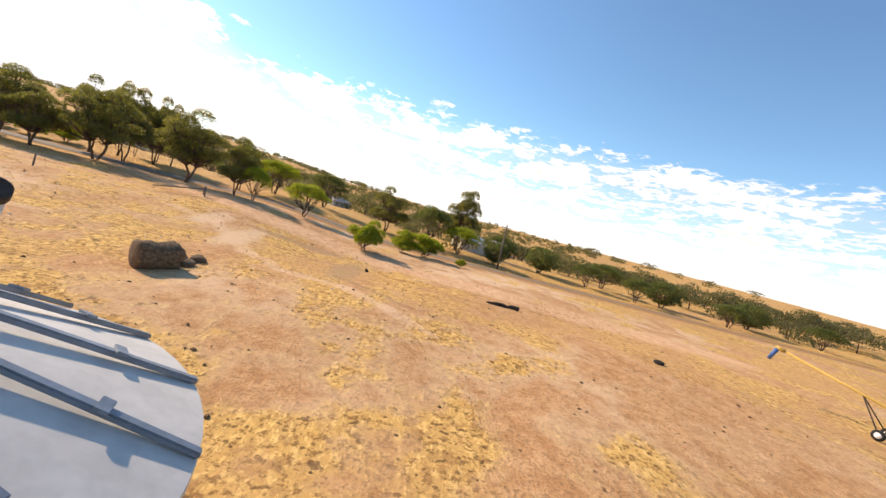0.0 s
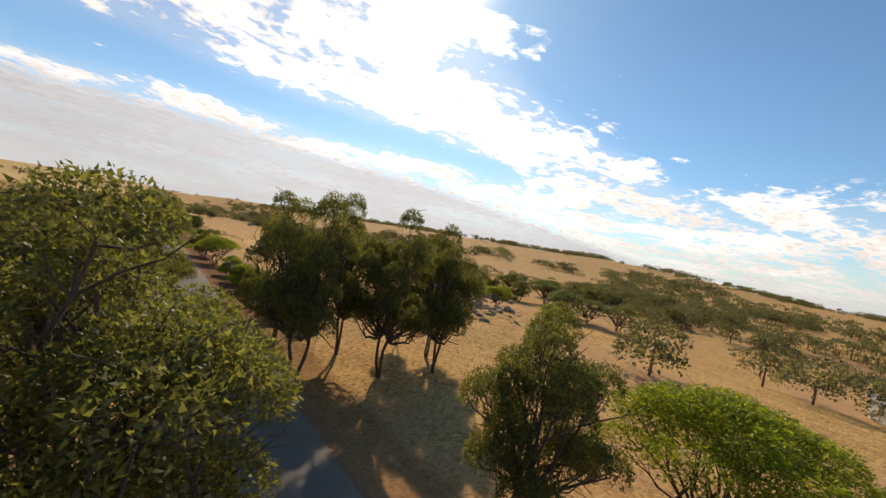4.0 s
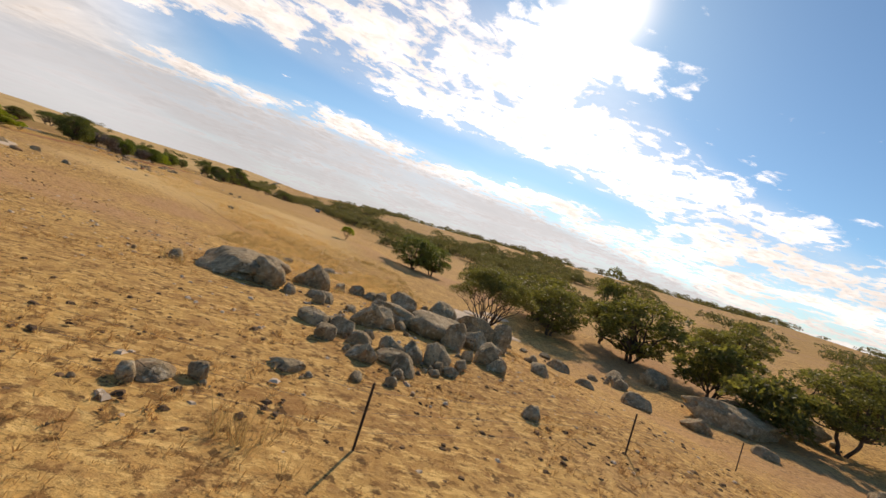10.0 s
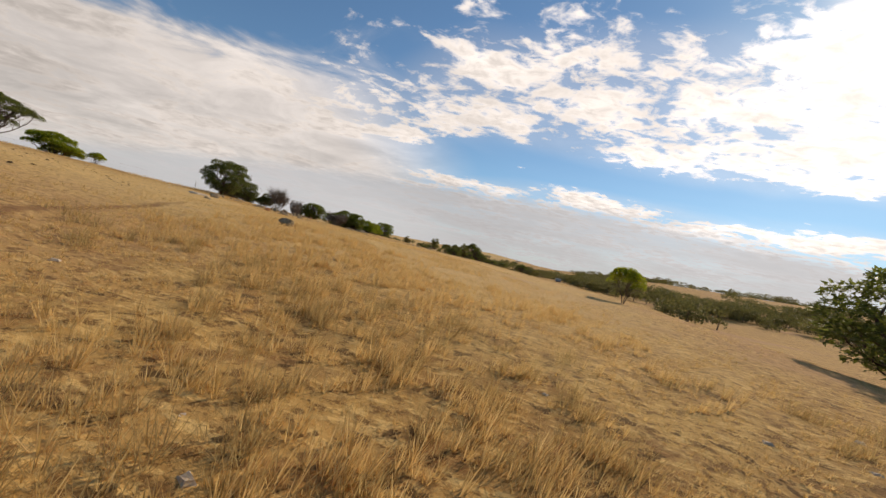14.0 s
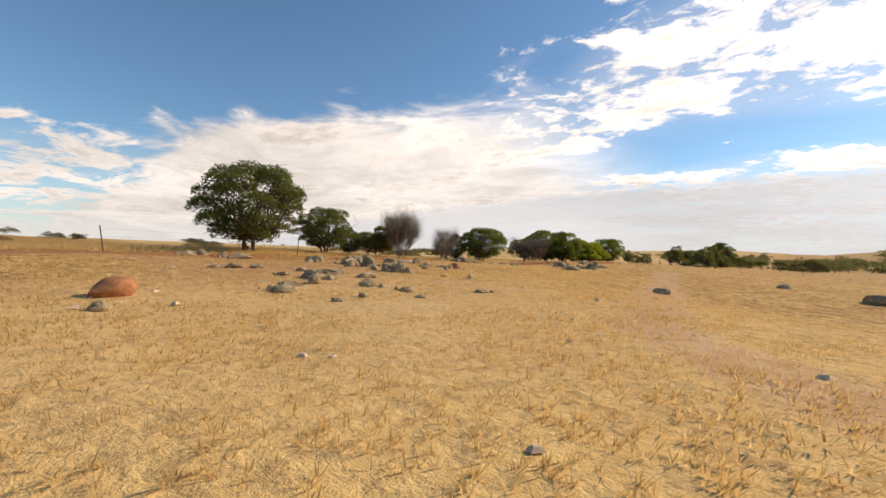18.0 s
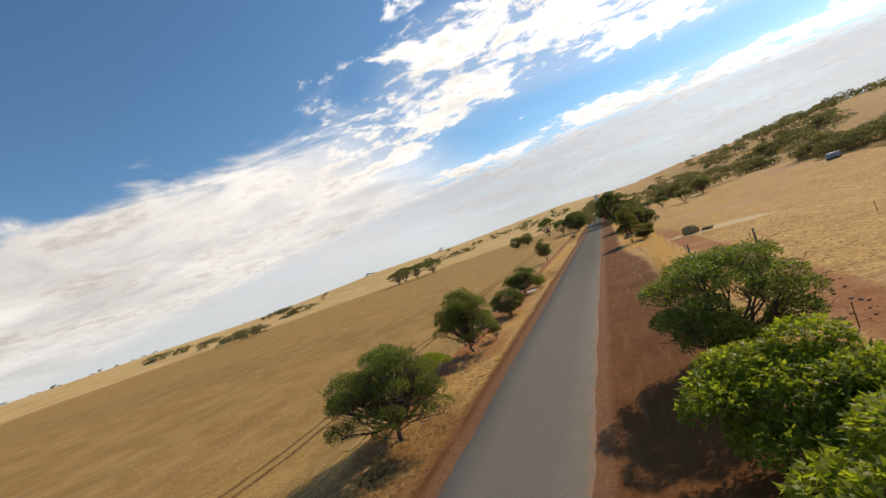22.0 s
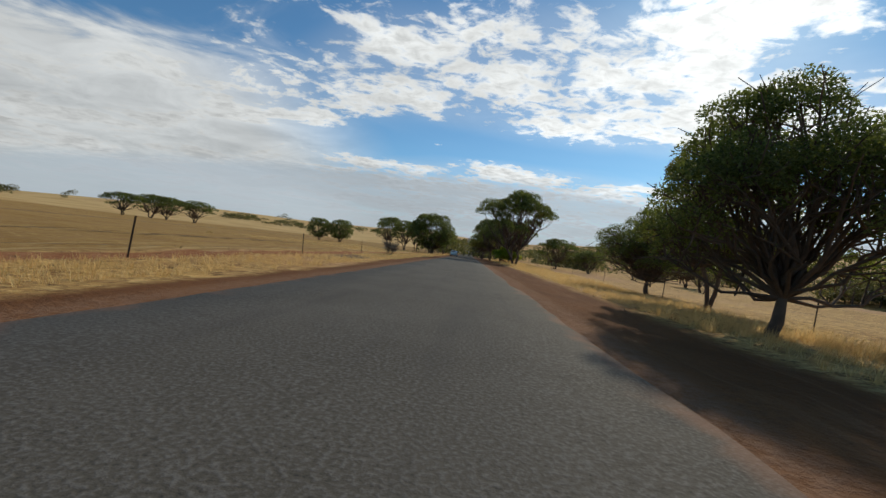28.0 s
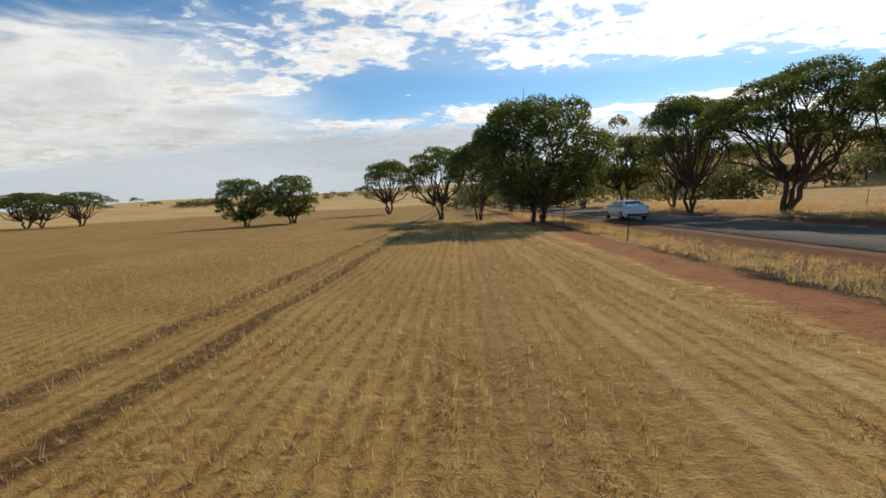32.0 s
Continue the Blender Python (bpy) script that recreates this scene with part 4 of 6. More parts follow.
# ---- rocks ----
def rock_material():
    m, n = material("lichened granite")
    p = n.node("ShaderNodeTexCoord").outputs["Object"]
    g = where(n)
    o = n.node("ShaderNodeObjectInfo").outputs["Random"]
    a, b, c = n.noise(g, 1.7, 6.0, 0.65), n.noise(g, 14.0, 5.0, 0.7), n.noise(g, 5.0, 5.0, 0.65, 0.6)
    col = n.mix(n.ramp(a, 0.34, 0.66), (0.26, 0.19, 0.105), (0.49, 0.37, 0.22))
    col = n.mix(n.ramp(c, 0.53, 0.62, 0.0, 0.85), col, (0.54, 0.45, 0.31))
    col = n.mix(n.ramp(c, 0.36, 0.45, 0.55, 0.0), col, (0.19, 0.15, 0.10))
    col = n.mix(n.ramp(b, 0.54, 0.64, 0.0, 0.7), col, (0.12, 0.095, 0.068))
    col = n.mix(n.ramp(n.noise(n.scaled(g, 1.0, 1.0, 0.25), 2.4, 4.0, 0.6), 0.58, 0.68, 0.0, 0.6), col, (0.40, 0.235, 0.115))
    col = n.mix(n.math("MULTIPLY", n.ramp(o, 0.96, 0.98), n.ramp(a, 0.35, 0.6, 0.4, 0.9)), col, (0.36, 0.17, 0.075))
    crack = n.ramp(n.math("ABSOLUTE", n.math("SUBTRACT", n.noise(g, 0.9, 4.0, 0.5, 0.8), 0.5)), 0.0, 0.012, 1.0, 0.0)
    col = n.mix(n.math("MULTIPLY", crack, n.ramp(c, 0.42, 0.55, 0.0, 0.7)), col, (0.08, 0.065, 0.05))
    h = n.math("SUBTRACT", n.math("ADD", n.math("MULTIPLY", a, 1.2), n.math("MULTIPLY", b, 0.5)), n.math("MULTIPLY", crack, 0.15))
    finish(n, col, 0.92, h, 1.0, 0.09, spec=0.12)
    return m


M_ROCK = rock_material()
M_REDROCK = plain("ironstained rock", (0.40, 0.17, 0.075), 0.9, scale=3.0, vary=0.35, bump=0.8)


def rock_mesh(seed, level=3, mat=None):
    """A weathered boulder: a ball cut by joint planes, then roughened."""
    rng = np.random.default_rng(seed)
    bm = bmesh.new()
    bmesh.ops.create_icosphere(bm, subdivisions=level, radius=1.0)
    planes = []
    for _ in range(11):
        d = rng.normal(size=3)
        d /= np.linalg.norm(d)
        planes.append((Vector(d), rng.uniform(0.56, 0.88)))
    off = Vector(rng.uniform(-50, 50, 3))
    for v in bm.verts:
        co = v.co.copy()
        for d, lim in planes:
            over = co.dot(d) - lim
            if over > 0:
                co -= d * over * 0.88
        co *= 1 + 0.14 * noise.noise(co * 1.1 + off) + 0.07 * noise.noise(co * 2.7 + off) + 0.035 * noise.noise(co * 6.0 + off) + 0.015 * noise.noise(co * 13.0 + off) - 0.15 * max(0.0, 1 - 14 * abs(noise.noise(co * 0.8 - off))) - 0.08 * max(0.0, 1 - 12 * abs(noise.noise(co * 1.7 + off * 2)))
        v.co = co
    for k in range(3):
        lo, hi = min(v.co[k] for v in bm.verts), max(v.co[k] for v in bm.verts)
        for v in bm.verts:
            v.co[k] = (v.co[k] - (lo + hi) / 2) * 1.84 / (hi - lo)
    me = bpy.data.meshes.new("rock")
    bm.to_mesh(me)
    bm.free()
    for poly in me.polygons:
        poly.use_smooth = True
    me.set_sharp_from_angle(angle=radians(48))
    me.materials.append(mat or M_ROCK)
    return me


ROCKS = [rock_mesh(100 + k, 4) for k in range(8)]
SMALL = [rock_mesh(200 + k, 3) for k in range(5)]
RED = [rock_mesh(300 + k, 2, M_REDROCK) for k in range(2)]
rock_rng = np.random.default_rng(77)


def put_rock(x, y, r, flat=0.62, long=1.25, mesh=None, sink=0.30, label=""):
    k = int(rock_rng.integers(0, 8))
    me = mesh or (ROCKS[k] if r > 0.32 else SMALL[k % 5])
    ob = new("boulder" if r > 0.5 else "rock", me)
    ob.scale = (r * long, r, r * flat)
    ob.rotation_euler = (rock_rng.uniform(-0.15, 0.15), rock_rng.uniform(-0.15, 0.15), rock_rng.uniform(0, 6.28))
    ob.location = (x, y, gz(x, y) + r * flat * (0.85 - 2 * sink) + 0.0)
    text = label or ("grey lichen-covered granite boulder half sunk in dry grass" if r > 0.5 else "small grey granite rock on dry grass")
    return tagged(ob, text, "rock", group="granite outcrops")


RUBBLE = []
BOULDERS = """
34 13.7 .6;31.7 14.7 .7;40.9 14.4 .6;48.6 12 .6;43.9 11.9 .5;39 18.6 .7;34.2 19.9 .7;35.5 17 .6;37.5 20.8 .8;41 20 .7;44.5 22 .7;33.3 22.3 .6
36.2 19 .9;44 19 .4;46 16 .35;49.5 22 .5;47.4 26.5 .9;54 39.6 1.7;56 41.8 1.05;55.2 49 .42;60 35 1.3;58 36 .9;53.4 31 .8;52.4 40.4 .6;64 52 .55;66 47 .6;70 55 .7;44.5 38.9 .6;43.3 38.4 .6;43.1 44.1 .4
48.1 62.4 .5
67.2 69.4 .5;70.2 70.6 .7;68.6 72.4 .5;61 72.6 .4
78 88 .6;80.4 87.4 .5;83.6 88.4 .7;86 84 .6;76.4 84 .5;80 78 .9;83 76 1.2;86.5 74 1.1;89 71 .9
29 152.8 .2;31.2 150.8 .28;40.9 176 .7;43.4 173.8 .6;37.8 182.8 .5;24.2 191.6 .5;19.3 199.4 .7;18.8 201 .5;19.4 168.4 .5;20.6 169.6 .4;18.4 167 .6;25.2 186 .5
30 142 .4;33 138 .35;26 146 .4;48 128 .5;44 160 .35;34 170 .4;62 96 .8;58 92 .5;61 88 .4;70 92 .5
27 112 .8;24.5 113.6 .7;22 112 .6;30 109 .6;33 112 .5;20 114 .5;28.5 115.4 .6;63 79 .7;60 80.5 .6;66 80 .5;86 160 .5;92 150 .6
"""
for row in BOULDERS.replace("\n", ";").split(";"):
    if row.strip():
        bx, by, br = map(float, row.split())
        br *= 0.85
        put_rock(bx, by, br, flat=rock_rng.uniform(0.6, 0.9), long=rock_rng.uniform(1.0, 1.25))
        for _ in range(2 if br > 0.4 and by < 40 else 0):
            ang, r2 = rock_rng.uniform(0, 6.28), br * rock_rng.uniform(0.3, 0.6)
            RUBBLE.append((bx + br * 1.25 * math.cos(ang), by + br * 1.25 * math.sin(ang), r2 * 2, r2 * 1.2))
# the two near outcrops: place, breadth, height
HEAPS = """
63.2 100 .85 .13;63.8 99.6 .5 .1;62.8 100.5 .55 .1;62.5 102.2 .7 .1;63.1 102.7 .4 .08;61.4 96.8 .5 .1;64.8 103.6 .6 .12
57.1 73.5 2.1 1.2;55.8 74.3 4 1;56.8 79 2.6 .9;59.3 76.9 1.9 1.3;59.6 73.2 1.4 .45;59 68.4 1.1 .5;60.1 68.2 1.2 .55;59.3 66.9 .8 .5;61.4 70.6 1.4 .95;62.2 71.9 .8 .8;62.2 79.4 1 .65;61.1 79 .9 .5;63.6 78.6 1.1 .7;64.8 77.6 1.9 1.1;64.2 74.5 1.4 1;66.3 75 2 1.5;65.4 70.6 1.1 1.2;67 71.7 1.4 .95;68.5 74.9 2.2 1.45;69.8 74.2 1.2 1.6;60.6 67.2 .95 .5;61 68.2 .6 .35;61.6 67.1 1.1 .6;62.4 67 .95 .65;61.5 66.2 1.1 .4;63.3 67.1 1.3 .8;61.7 65.5 1.1 .5;65.3 68.7 .6 .5;66.3 69 1.15 .95;64.4 67.2 .5 .4;66.4 68.1 .85 .55;63.6 66.3 .65 .3;60.4 65.7 .95 .55;62.9 65.9 .5 .2;69.4 79 1.6 .9;73.5 75.9 .9 .6;81.5 83.2 2 .9;88.3 83.1 1.8 1
65.2 72.6 4 1.05;63.2 73 2.6 .85;62 71.2 1.8 .7;69.4 77.6 2.4 .6;70.5 83.4 1.2 .9;68.6 84.3 .9 .5;70 76.8 2.2 1
18.1 164.2 1.1 .4;18.5 163.6 .55 .2;22.5 164.1 .55 .6;20.4 164.8 .75 .45;23 164 .45 .46;21.5 163.9 .6 .3;24.9 163.2 .55 .37;25.2 163.2 .24 .22;25.4 163.5 .72 .5;25.75 163.6 .3 .26;24.3 163 .46 .28;23 162.7 .65 .31;24.7 164.6 .3 .17;24.3 164.8 .26 .18;24.5 166 .38 .17;22.5 166 .55 .22;23.3 165.6 .3 .2;22.8 168 .65 .23;24 167.9 .7 .15;23.8 168.9 .3 .16;24.9 182.4 1.25 .36;27.4 163.9 .24 .09;28.2 164.6 .24 .2;21.2 165.6 .26 .14;25.2 166.8 .26 .16;25.3 185.4 .9 .5;22 164.4 .8 .4;20.9 164.2 .9 .34;21.9 165 .6 .3;23.5 163.4 .5 .22
25.9 158.9 1 0.31;28.3 159.3 .65 0.26;27.4 157.3 .75 0.16;28.1 156.7 .65 0.19;30.7 159 .35 0.12;29.6 159.6 .5 0.14;29.8 157.9 .26 0.12;25 158.4 .5 0.15;25.3 160 1 0.25;22.4 158 .7 0.19;22.6 158.8 .7 0.16;30.9 161.5 .5 0.11;30.1 156.9 .4 0.09;22.3 157.4 .6 0.14;26.4 159.2 .42 0.16;16.6 160.8 1.3 0.31;14.8 159 1.1 0.22;26.6 160.6 .6 0.22;27 158.3 .5 0.22;24.2 159.6 .6 0.19
14.7 181.8 1.35 .6;15.6 181.8 .65 .36;15.6 182.5 .55 .32;16.3 180.7 .6 .25;16.9 181.3 .45 .24;15.4 180.5 .55 .3;17.2 180.5 .36 .2;18.5 184.6 .7 .3;17.9 186.6 .6 .26;17.3 184.9 .6 .24;20.8 189.8 1.7 .5;23.2 191.8 1.2 .65;22.4 190.3 .9 .42;18.2 180.3 .32 .12;18.5 181 .4 .16;18.3 181.8 .3 .12;14.3 182.6 .7 .4;15 183 .6 .35
50.6 44.0 3 1.02;48.7 45.7 1.9 .93;46.9 47.4 1.25 .7;45.8 46.9 .65 .6;46.4 45.8 1.1 .6;48.4 44.4 1.1 .32;47.6 44.4 1.7 .46;48.6 43.2 1.4 .34;45.6 48.2 .8 .62;47.5 48.1 .5 .32;48.1 46.3 .5 .38;47.2 45.2 .62 .47;51.4 45.2 .9 .32;53.2 45 .46 .26;49.8 41.9 .4 .25;46.3 47.3 .9 .55;47.1 46.4 .8 .4
56.7 49.6 1.5 .95;61.6 48.5 .6 .5;64.6 48.1 1.5 .35;58.7 46 .7 .4;54.9 45.5 1.2 .36;51.4 45.2 .85 .36;55.3 43.4 .75 .62;54.8 42.6 .85 .62;56.7 44.4 .75 .36;48.3 64.3 1.4 .65;93.4 76 8.4 1.8;92.6 66.4 1.7 1
56 61.6 .8 .22;56.7 61.9 .5 .3;58.3 63.6 .9 .22;60 63.9 .4 .22;61 64.1 .4 .25;95.6 78.4 4.8 1.6;103.5 77 4.9 1.6;95.6 86 3.4 1.5;65.5 64 .7 .4;90.4 85.9 2.2 .8
30.9 29.1 1.7 1.2;29.1 30.4 .9 .8;33.8 27.2 1.3 .95;32.2 30.8 1.2 .9;34.9 26.5 .9 1;36.1 26 1.4 .9;36.7 25.2 .9 .55;36.5 27.9 1.2 1.1;36.3 29.7 1.1 .8;41.2 25.7 2.7 1.35;39.7 24.4 1.1 .8;35.3 23.1 1.9 1.7;35.3 23.7 .9 .8;39 25 1.6 .45
42.8 30 1.5 .4;42.8 28.6 1.7 .45;40.7 30 1.3 .45;38.2 29.9 2.6 .7;40 27.2 1.9 .8;32.5 29.1 .7 .4;31.1 27.5 .7 .5;31 28.1 .7 .4;38.1 25.6 1.8 .7;46.2 26.7 1.9 .5;34.8 29 1.3 .4;33.4 25.1 .8 .3;34.1 24 .5 .2;33.1 30.2 .9 .6;43.4 26.2 1.6 .9;44.4 27.6 1.3 .7;37.2 27 .9 .5;38.6 28.2 1 .6;42.2 27.2 .9 .5
"""


def heap_rock(x, y, w, h):
    r = w / 2
    ob = put_rock(x, y, r, mesh=(ROCKS if w > 0.85 else SMALL)[int(rock_rng.integers(0, 5))], label="" if w < 1.9 else "broad grey lichened granite boulder with a domed top")
    ob.scale = (w / 1.85, w / 1.85 * rock_rng.uniform(0.65, 0.9), h * 0.86)
    ob.location.z = gz(x, y) + h * 0.2
    return ob


for row in HEAPS.replace("\n", ";").split(";"):
    if row.strip():
        bx, by, bw, bh = map(float, row.split())
        heap_rock(bx, by, bw, bh)
        for _ in range((3 if by < 40 else 1) if bw > 0.8 else int(bw > 0.4)):
            ang, w2 = rock_rng.uniform(0, 6.28), min(bw, 1.8) * rock_rng.uniform(0.22, 0.5)
            RUBBLE.append((bx + bw * 0.62 * math.cos(ang), by + bw * 0.62 * math.sin(ang), w2, w2 * rock_rng.uniform(0.5, 0.75)))
for bx, by, br in ((23.1, 162.95, 0.22), (27.6, 153.3, 0.36), (30.2, 27.9, 0.35), (52.7, 47.0, 0.34), (57.6, 47.4, 0.5), (24.4, 168.6, 0.25)):
    put_rock(bx, by, br, 0.85, 1.1, RED[int(bx) % 2], 0.2, "rust-orange weathered boulder in dry grass")
# flat pale rock sheets showing through the soil
M_SLAB = plain("pale bare rock", (0.56, 0.44, 0.31), 0.9, scale=0.8, vary=0.25, bump=0.6)
SLABS = [rock_mesh(400 + k, 3, M_SLAB) for k in range(3)]


def rock_sheet(x, y, r, seed):
    """Bare rock that follows the lie of the land, proud of it by a hand and sunk at its ragged rim."""
    rng = np.random.default_rng(seed)
    rings, arms = 16, 44
    ph = rng.uniform(0, 6.28, 6)
    v, f = [], []
    for i in range(rings + 1):
        q = i / rings
        for k in range(arms):
            a = 2 * math.pi * k / arms
            rim = r * (1 + 0.24 * math.sin(2 * a + ph[0]) + 0.16 * math.sin(3 * a + ph[1]) + 0.05 * math.sin(7 * a + ph[2]) + 0.02 * math.sin(13 * a + ph[3]))
            px, py = x + rim * q * math.cos(a), y + rim * q * math.sin(a)
            lift = 0.2 * (1 - q ** 8) - 0.07 + 0.05 * noise.noise(Vector((px * 0.9, py * 0.9, seed))) + 0.03 * noise.noise(Vector((px * 3.1, py * 3.1, seed)))
            v.append((px - x, py - y, max(gz(px, py), land_z(px, py)) - gz(x, y) + lift))
    for i in range(rings):
        for k in range(arms):
            b, c = i * arms + k, i * arms + (k + 1) % arms
            f.append((b, b + arms, c + arms, c))
    ob = new("rock_slab", mesh_from("rock_slab", v, f, M_SLAB))
    ob.location = (x, y, gz(x, y))
    return tagged(ob, "flat pale rock sheet showing through thin soil", "rock", group="granite outcrops")


for k, (bx, by, br) in enumerate(((72.6, 89.6, 2.2), (76, 94.2, 2.4), (79.5, 99.6, 2.6), (83, 102.5, 2.2), (81, 94.4, 2.6), (86.5, 106, 1.8), (28, 86, 2.0), (33, 70, 1.2), (17.2, 35.2, 1.1), (62.7, 99.7, 0.75), (62.9, 102.2, 0.55), (65.6, 105.2, 0.6), (26, 112, 3.0), (30, 140, 0.7), (19, 170.5, 0.7))):
    rock_sheet(bx, by, br, 40 + k)


def rubble():
    """Small broken stone lying round the boulders."""
    rng = np.random.default_rng(61)
    kinds = []
    for me in (rock_mesh(500 + k, 2) for k in range(4)):
        co = np.array([v.co[:] for v in me.vertices])
        kinds.append((co, np.array([p.vertices[:] for p in me.polygons])))
    out = []
    for x, y, w, h in RUBBLE:
        for j in range(3):
            k = 1.0 if j == 0 else rng.uniform(0.25, 0.5)
            px, py = (x, y) if j == 0 else (x + rng.normal(0, w * 0.9), y + rng.normal(0, w * 0.9))
            co, f = kinds[int(rng.integers(0, 4))]
            a = rng.uniform(0, 6.28)
            q = co * (w * k / 1.85, w * k / 2.2, h * k * 0.86)
            q = np.stack([q[:, 0] * math.cos(a) - q[:, 1] * math.sin(a) + px, q[:, 0] * math.sin(a) + q[:, 1] * math.cos(a) + py, q[:, 2] + gz(px, py) + h * k * 0.25], -1)
            out.append((q, f))
    v, f = joined(out)
    tagged(new("rubble", mesh_from("rubble", v, f, M_ROCK, True)), "broken grey granite rubble round the boulders", "stones", kind="stuff")


rubble()


def pebbles():
    """Loose stones too small and many to count."""
    rng = np.random.default_rng(5)
    base = np.array([(-1, -1, 0), (1, -1, 0), (1.2, 1, 0), (-0.9, 1.1, 0), (-0.5, -0.6, 0.8), (0.6, -0.4, 0.9), (0.5, 0.6, 0.75), (-0.5, 0.5, 0.9)])
    quads = np.array([(0, 1, 5, 4), (1, 2, 6, 5), (2, 3, 7, 6), (3, 0, 4, 7), (4, 5, 6, 7)])
    zones = ((38, 23, 9, 9, 620), (32, 45, 14, 18, 420), (50, 78, 9, 9, 260), (65, 71, 6, 5, 260), (50, 46, 5, 4, 150), (62, 98, 5, 7, 420), (20, 168, 6, 6, 160), (27, 112, 7, 4, 150), (30, 150, 10, 10, 90), (8.5, 268, 1.2, 12, 90), (-7, 255, 1.2, 20, 120), (-26, -40, 12, 12, 160), (62, 50, 14, 10, 160))
    out = []
    for cx, cy, sx, sy, n in zones:
        for _ in range(n):
            x, y, r = cx + rng.normal(0, sx), cy + rng.normal(0, sy), rng.uniform(0.03, 0.10)
            a = rng.uniform(0, 6.28)
            q = base * (r, r * rng.uniform(0.6, 1), r * rng.uniform(0.5, 0.9)) * rng.uniform(0.8, 1.2, (8, 3))
            q = np.stack([q[:, 0] * math.cos(a) - q[:, 1] * math.sin(a) + x, q[:, 0] * math.sin(a) + q[:, 1] * math.cos(a) + y, q[:, 2] + gz(x, y) - 0.01], -1)
            out.append((q, quads))
    v, f = joined(out)
    tagged(new("loose_stones", mesh_from("loose_stones", v, f, M_SLAB)), "scattered small grey stones on bare earth", "stones", kind="stuff")


pebbles()


def track_stones():
    """Red-brown stones lying loose on the clay firebreak."""
    rng = np.random.default_rng(66)
    me = rock_mesh(610, 1, M_CLAYSTONE)
    co, f = np.array([v.co[:] for v in me.vertices]), np.array([p.vertices[:] for p in me.polygons])
    out = []
    for k in range(420):
        x, y, w = 15.2 + rng.normal(0, 1.1), rng.uniform(168, 250), 0.05 + 0.16 * rng.random() ** 2
        a = rng.uniform(0, 6.28)
        q = co * (w, w * rng.uniform(0.6, 0.9), w * rng.uniform(0.35, 0.6))
        out.append((np.stack([q[:, 0] * math.cos(a) - q[:, 1] * math.sin(a) + x, q[:, 0] * math.sin(a) + q[:, 1] * math.cos(a) + y, q[:, 2] + gz(x, y) + w * 0.15], -1), f))
    v, f = joined(out)
    tagged(new("track_stones", mesh_from("track_stones", v, f, M_CLAYSTONE)), "red-brown stones loose on the clay track", "stones", kind="stuff")


M_CLAYSTONE = plain("red-brown stone", (0.36, 0.185, 0.10), 0.95, scale=5.0, vary=0.4, bump=0.6)
track_stones()
for bx, by, br in ((16.3, 183.6, 0.30), (16.9, 184.2, 0.34), (15.9, 185.0, 0.26), (17.4, 185.3, 0.32), (16.6, 186.0, 0.22), (17.8, 183.9, 0.28)):
    put_rock(bx, by, br, 0.35, 1.4, SLABS[int(by * 10) % 3], 0.3, "pale flat stone bedded in the clay track")


# ---- grass ----
def grass_material(name, a, b):
    m, n = material(name)
    r = n.node("ShaderNodeNewGeometry").outputs["Random Per Island"]
    q = n.noise(where(n), 0.25, 3.0)
    c = n.mix(n.ramp(n.math("ADD", n.math("MULTIPLY", r, 0.6), n.math("MULTIPLY", q, 0.4)), 0.2, 0.8), a, b)
    d = n.node("ShaderNodeBsdfPrincipled", {"Base Color": c, "Roughness": 0.7, "Specular IOR Level": 0.2})
    t = n.node("ShaderNodeBsdfTranslucent", {"Color": c})
    mixed = n.node("ShaderNodeMixShader", {0: 0.62, 1: d.outputs[0], 2: t.outputs[0]})
    n.tree.links.new(mixed.outputs[0], n.node("ShaderNodeOutputMaterial").inputs[0])
    return m


M_GRASS = grass_material("dry grass blades", (0.60, 0.385, 0.135), (0.80, 0.57, 0.26))
M_YARD = grass_material("trodden grass", (0.43, 0.25, 0.095), (0.60, 0.38, 0.165))
M_STRAWPALE = grass_material("bleached straw", (0.62, 0.44, 0.19), (0.88, 0.69, 0.38))
M_STRAW = grass_material("stubble straw", (0.48, 0.31, 0.115), (0.76, 0.56, 0.27))
M_DRYBUSH = grass_material("dry bush", (0.36, 0.24, 0.095), (0.60, 0.43, 0.18))
M_LITTER = grass_material("dull litter", (0.10, 0.07, 0.047), (0.23, 0.17, 0.11))


def blades(name, xy, n, height, reach, width, mat, label, seed, lean=(0.0, 0.0)):
    """Tufts of thin blades at the given places, one mesh."""
    rng = np.random.default_rng(seed)
    xy = np.asarray(xy)
    z = ground(xy[:, 0], xy[:, 1])
    root = np.repeat(np.column_stack([xy, z]), n, 0)
    k = len(root)
    big = np.repeat(rng.uniform(0.5, 1.35, len(xy)), n)
    ang = rng.uniform(0, 2 * np.pi, k)
    root[:, 0] += np.cos(ang) * rng.uniform(0, reach * 0.5, k)
    root[:, 1] += np.sin(ang) * rng.uniform(0, reach * 0.5, k)
    h = height * big * rng.uniform(0.5, 1.15, k)
    out = reach * big * rng.uniform(0.2, 1.3, k)
    tip = root + np.stack([np.cos(ang) * out + lean[0] * h, np.sin(ang) * out + lean[1] * h, h], -1)
    side = np.stack([-np.sin(ang), np.cos(ang), 0 * ang], -1) * (width * rng.uniform(0.6, 1.4, k))[:, None]
    root[:, 2] -= 0.02
    v = np.stack([root - side, root + side, tip], 1).reshape(-1, 3)
    tagged(new(name, mesh_from(name, v, np.arange(3 * k).reshape(-1, 3), mat)), label, "grass", kind="stuff")


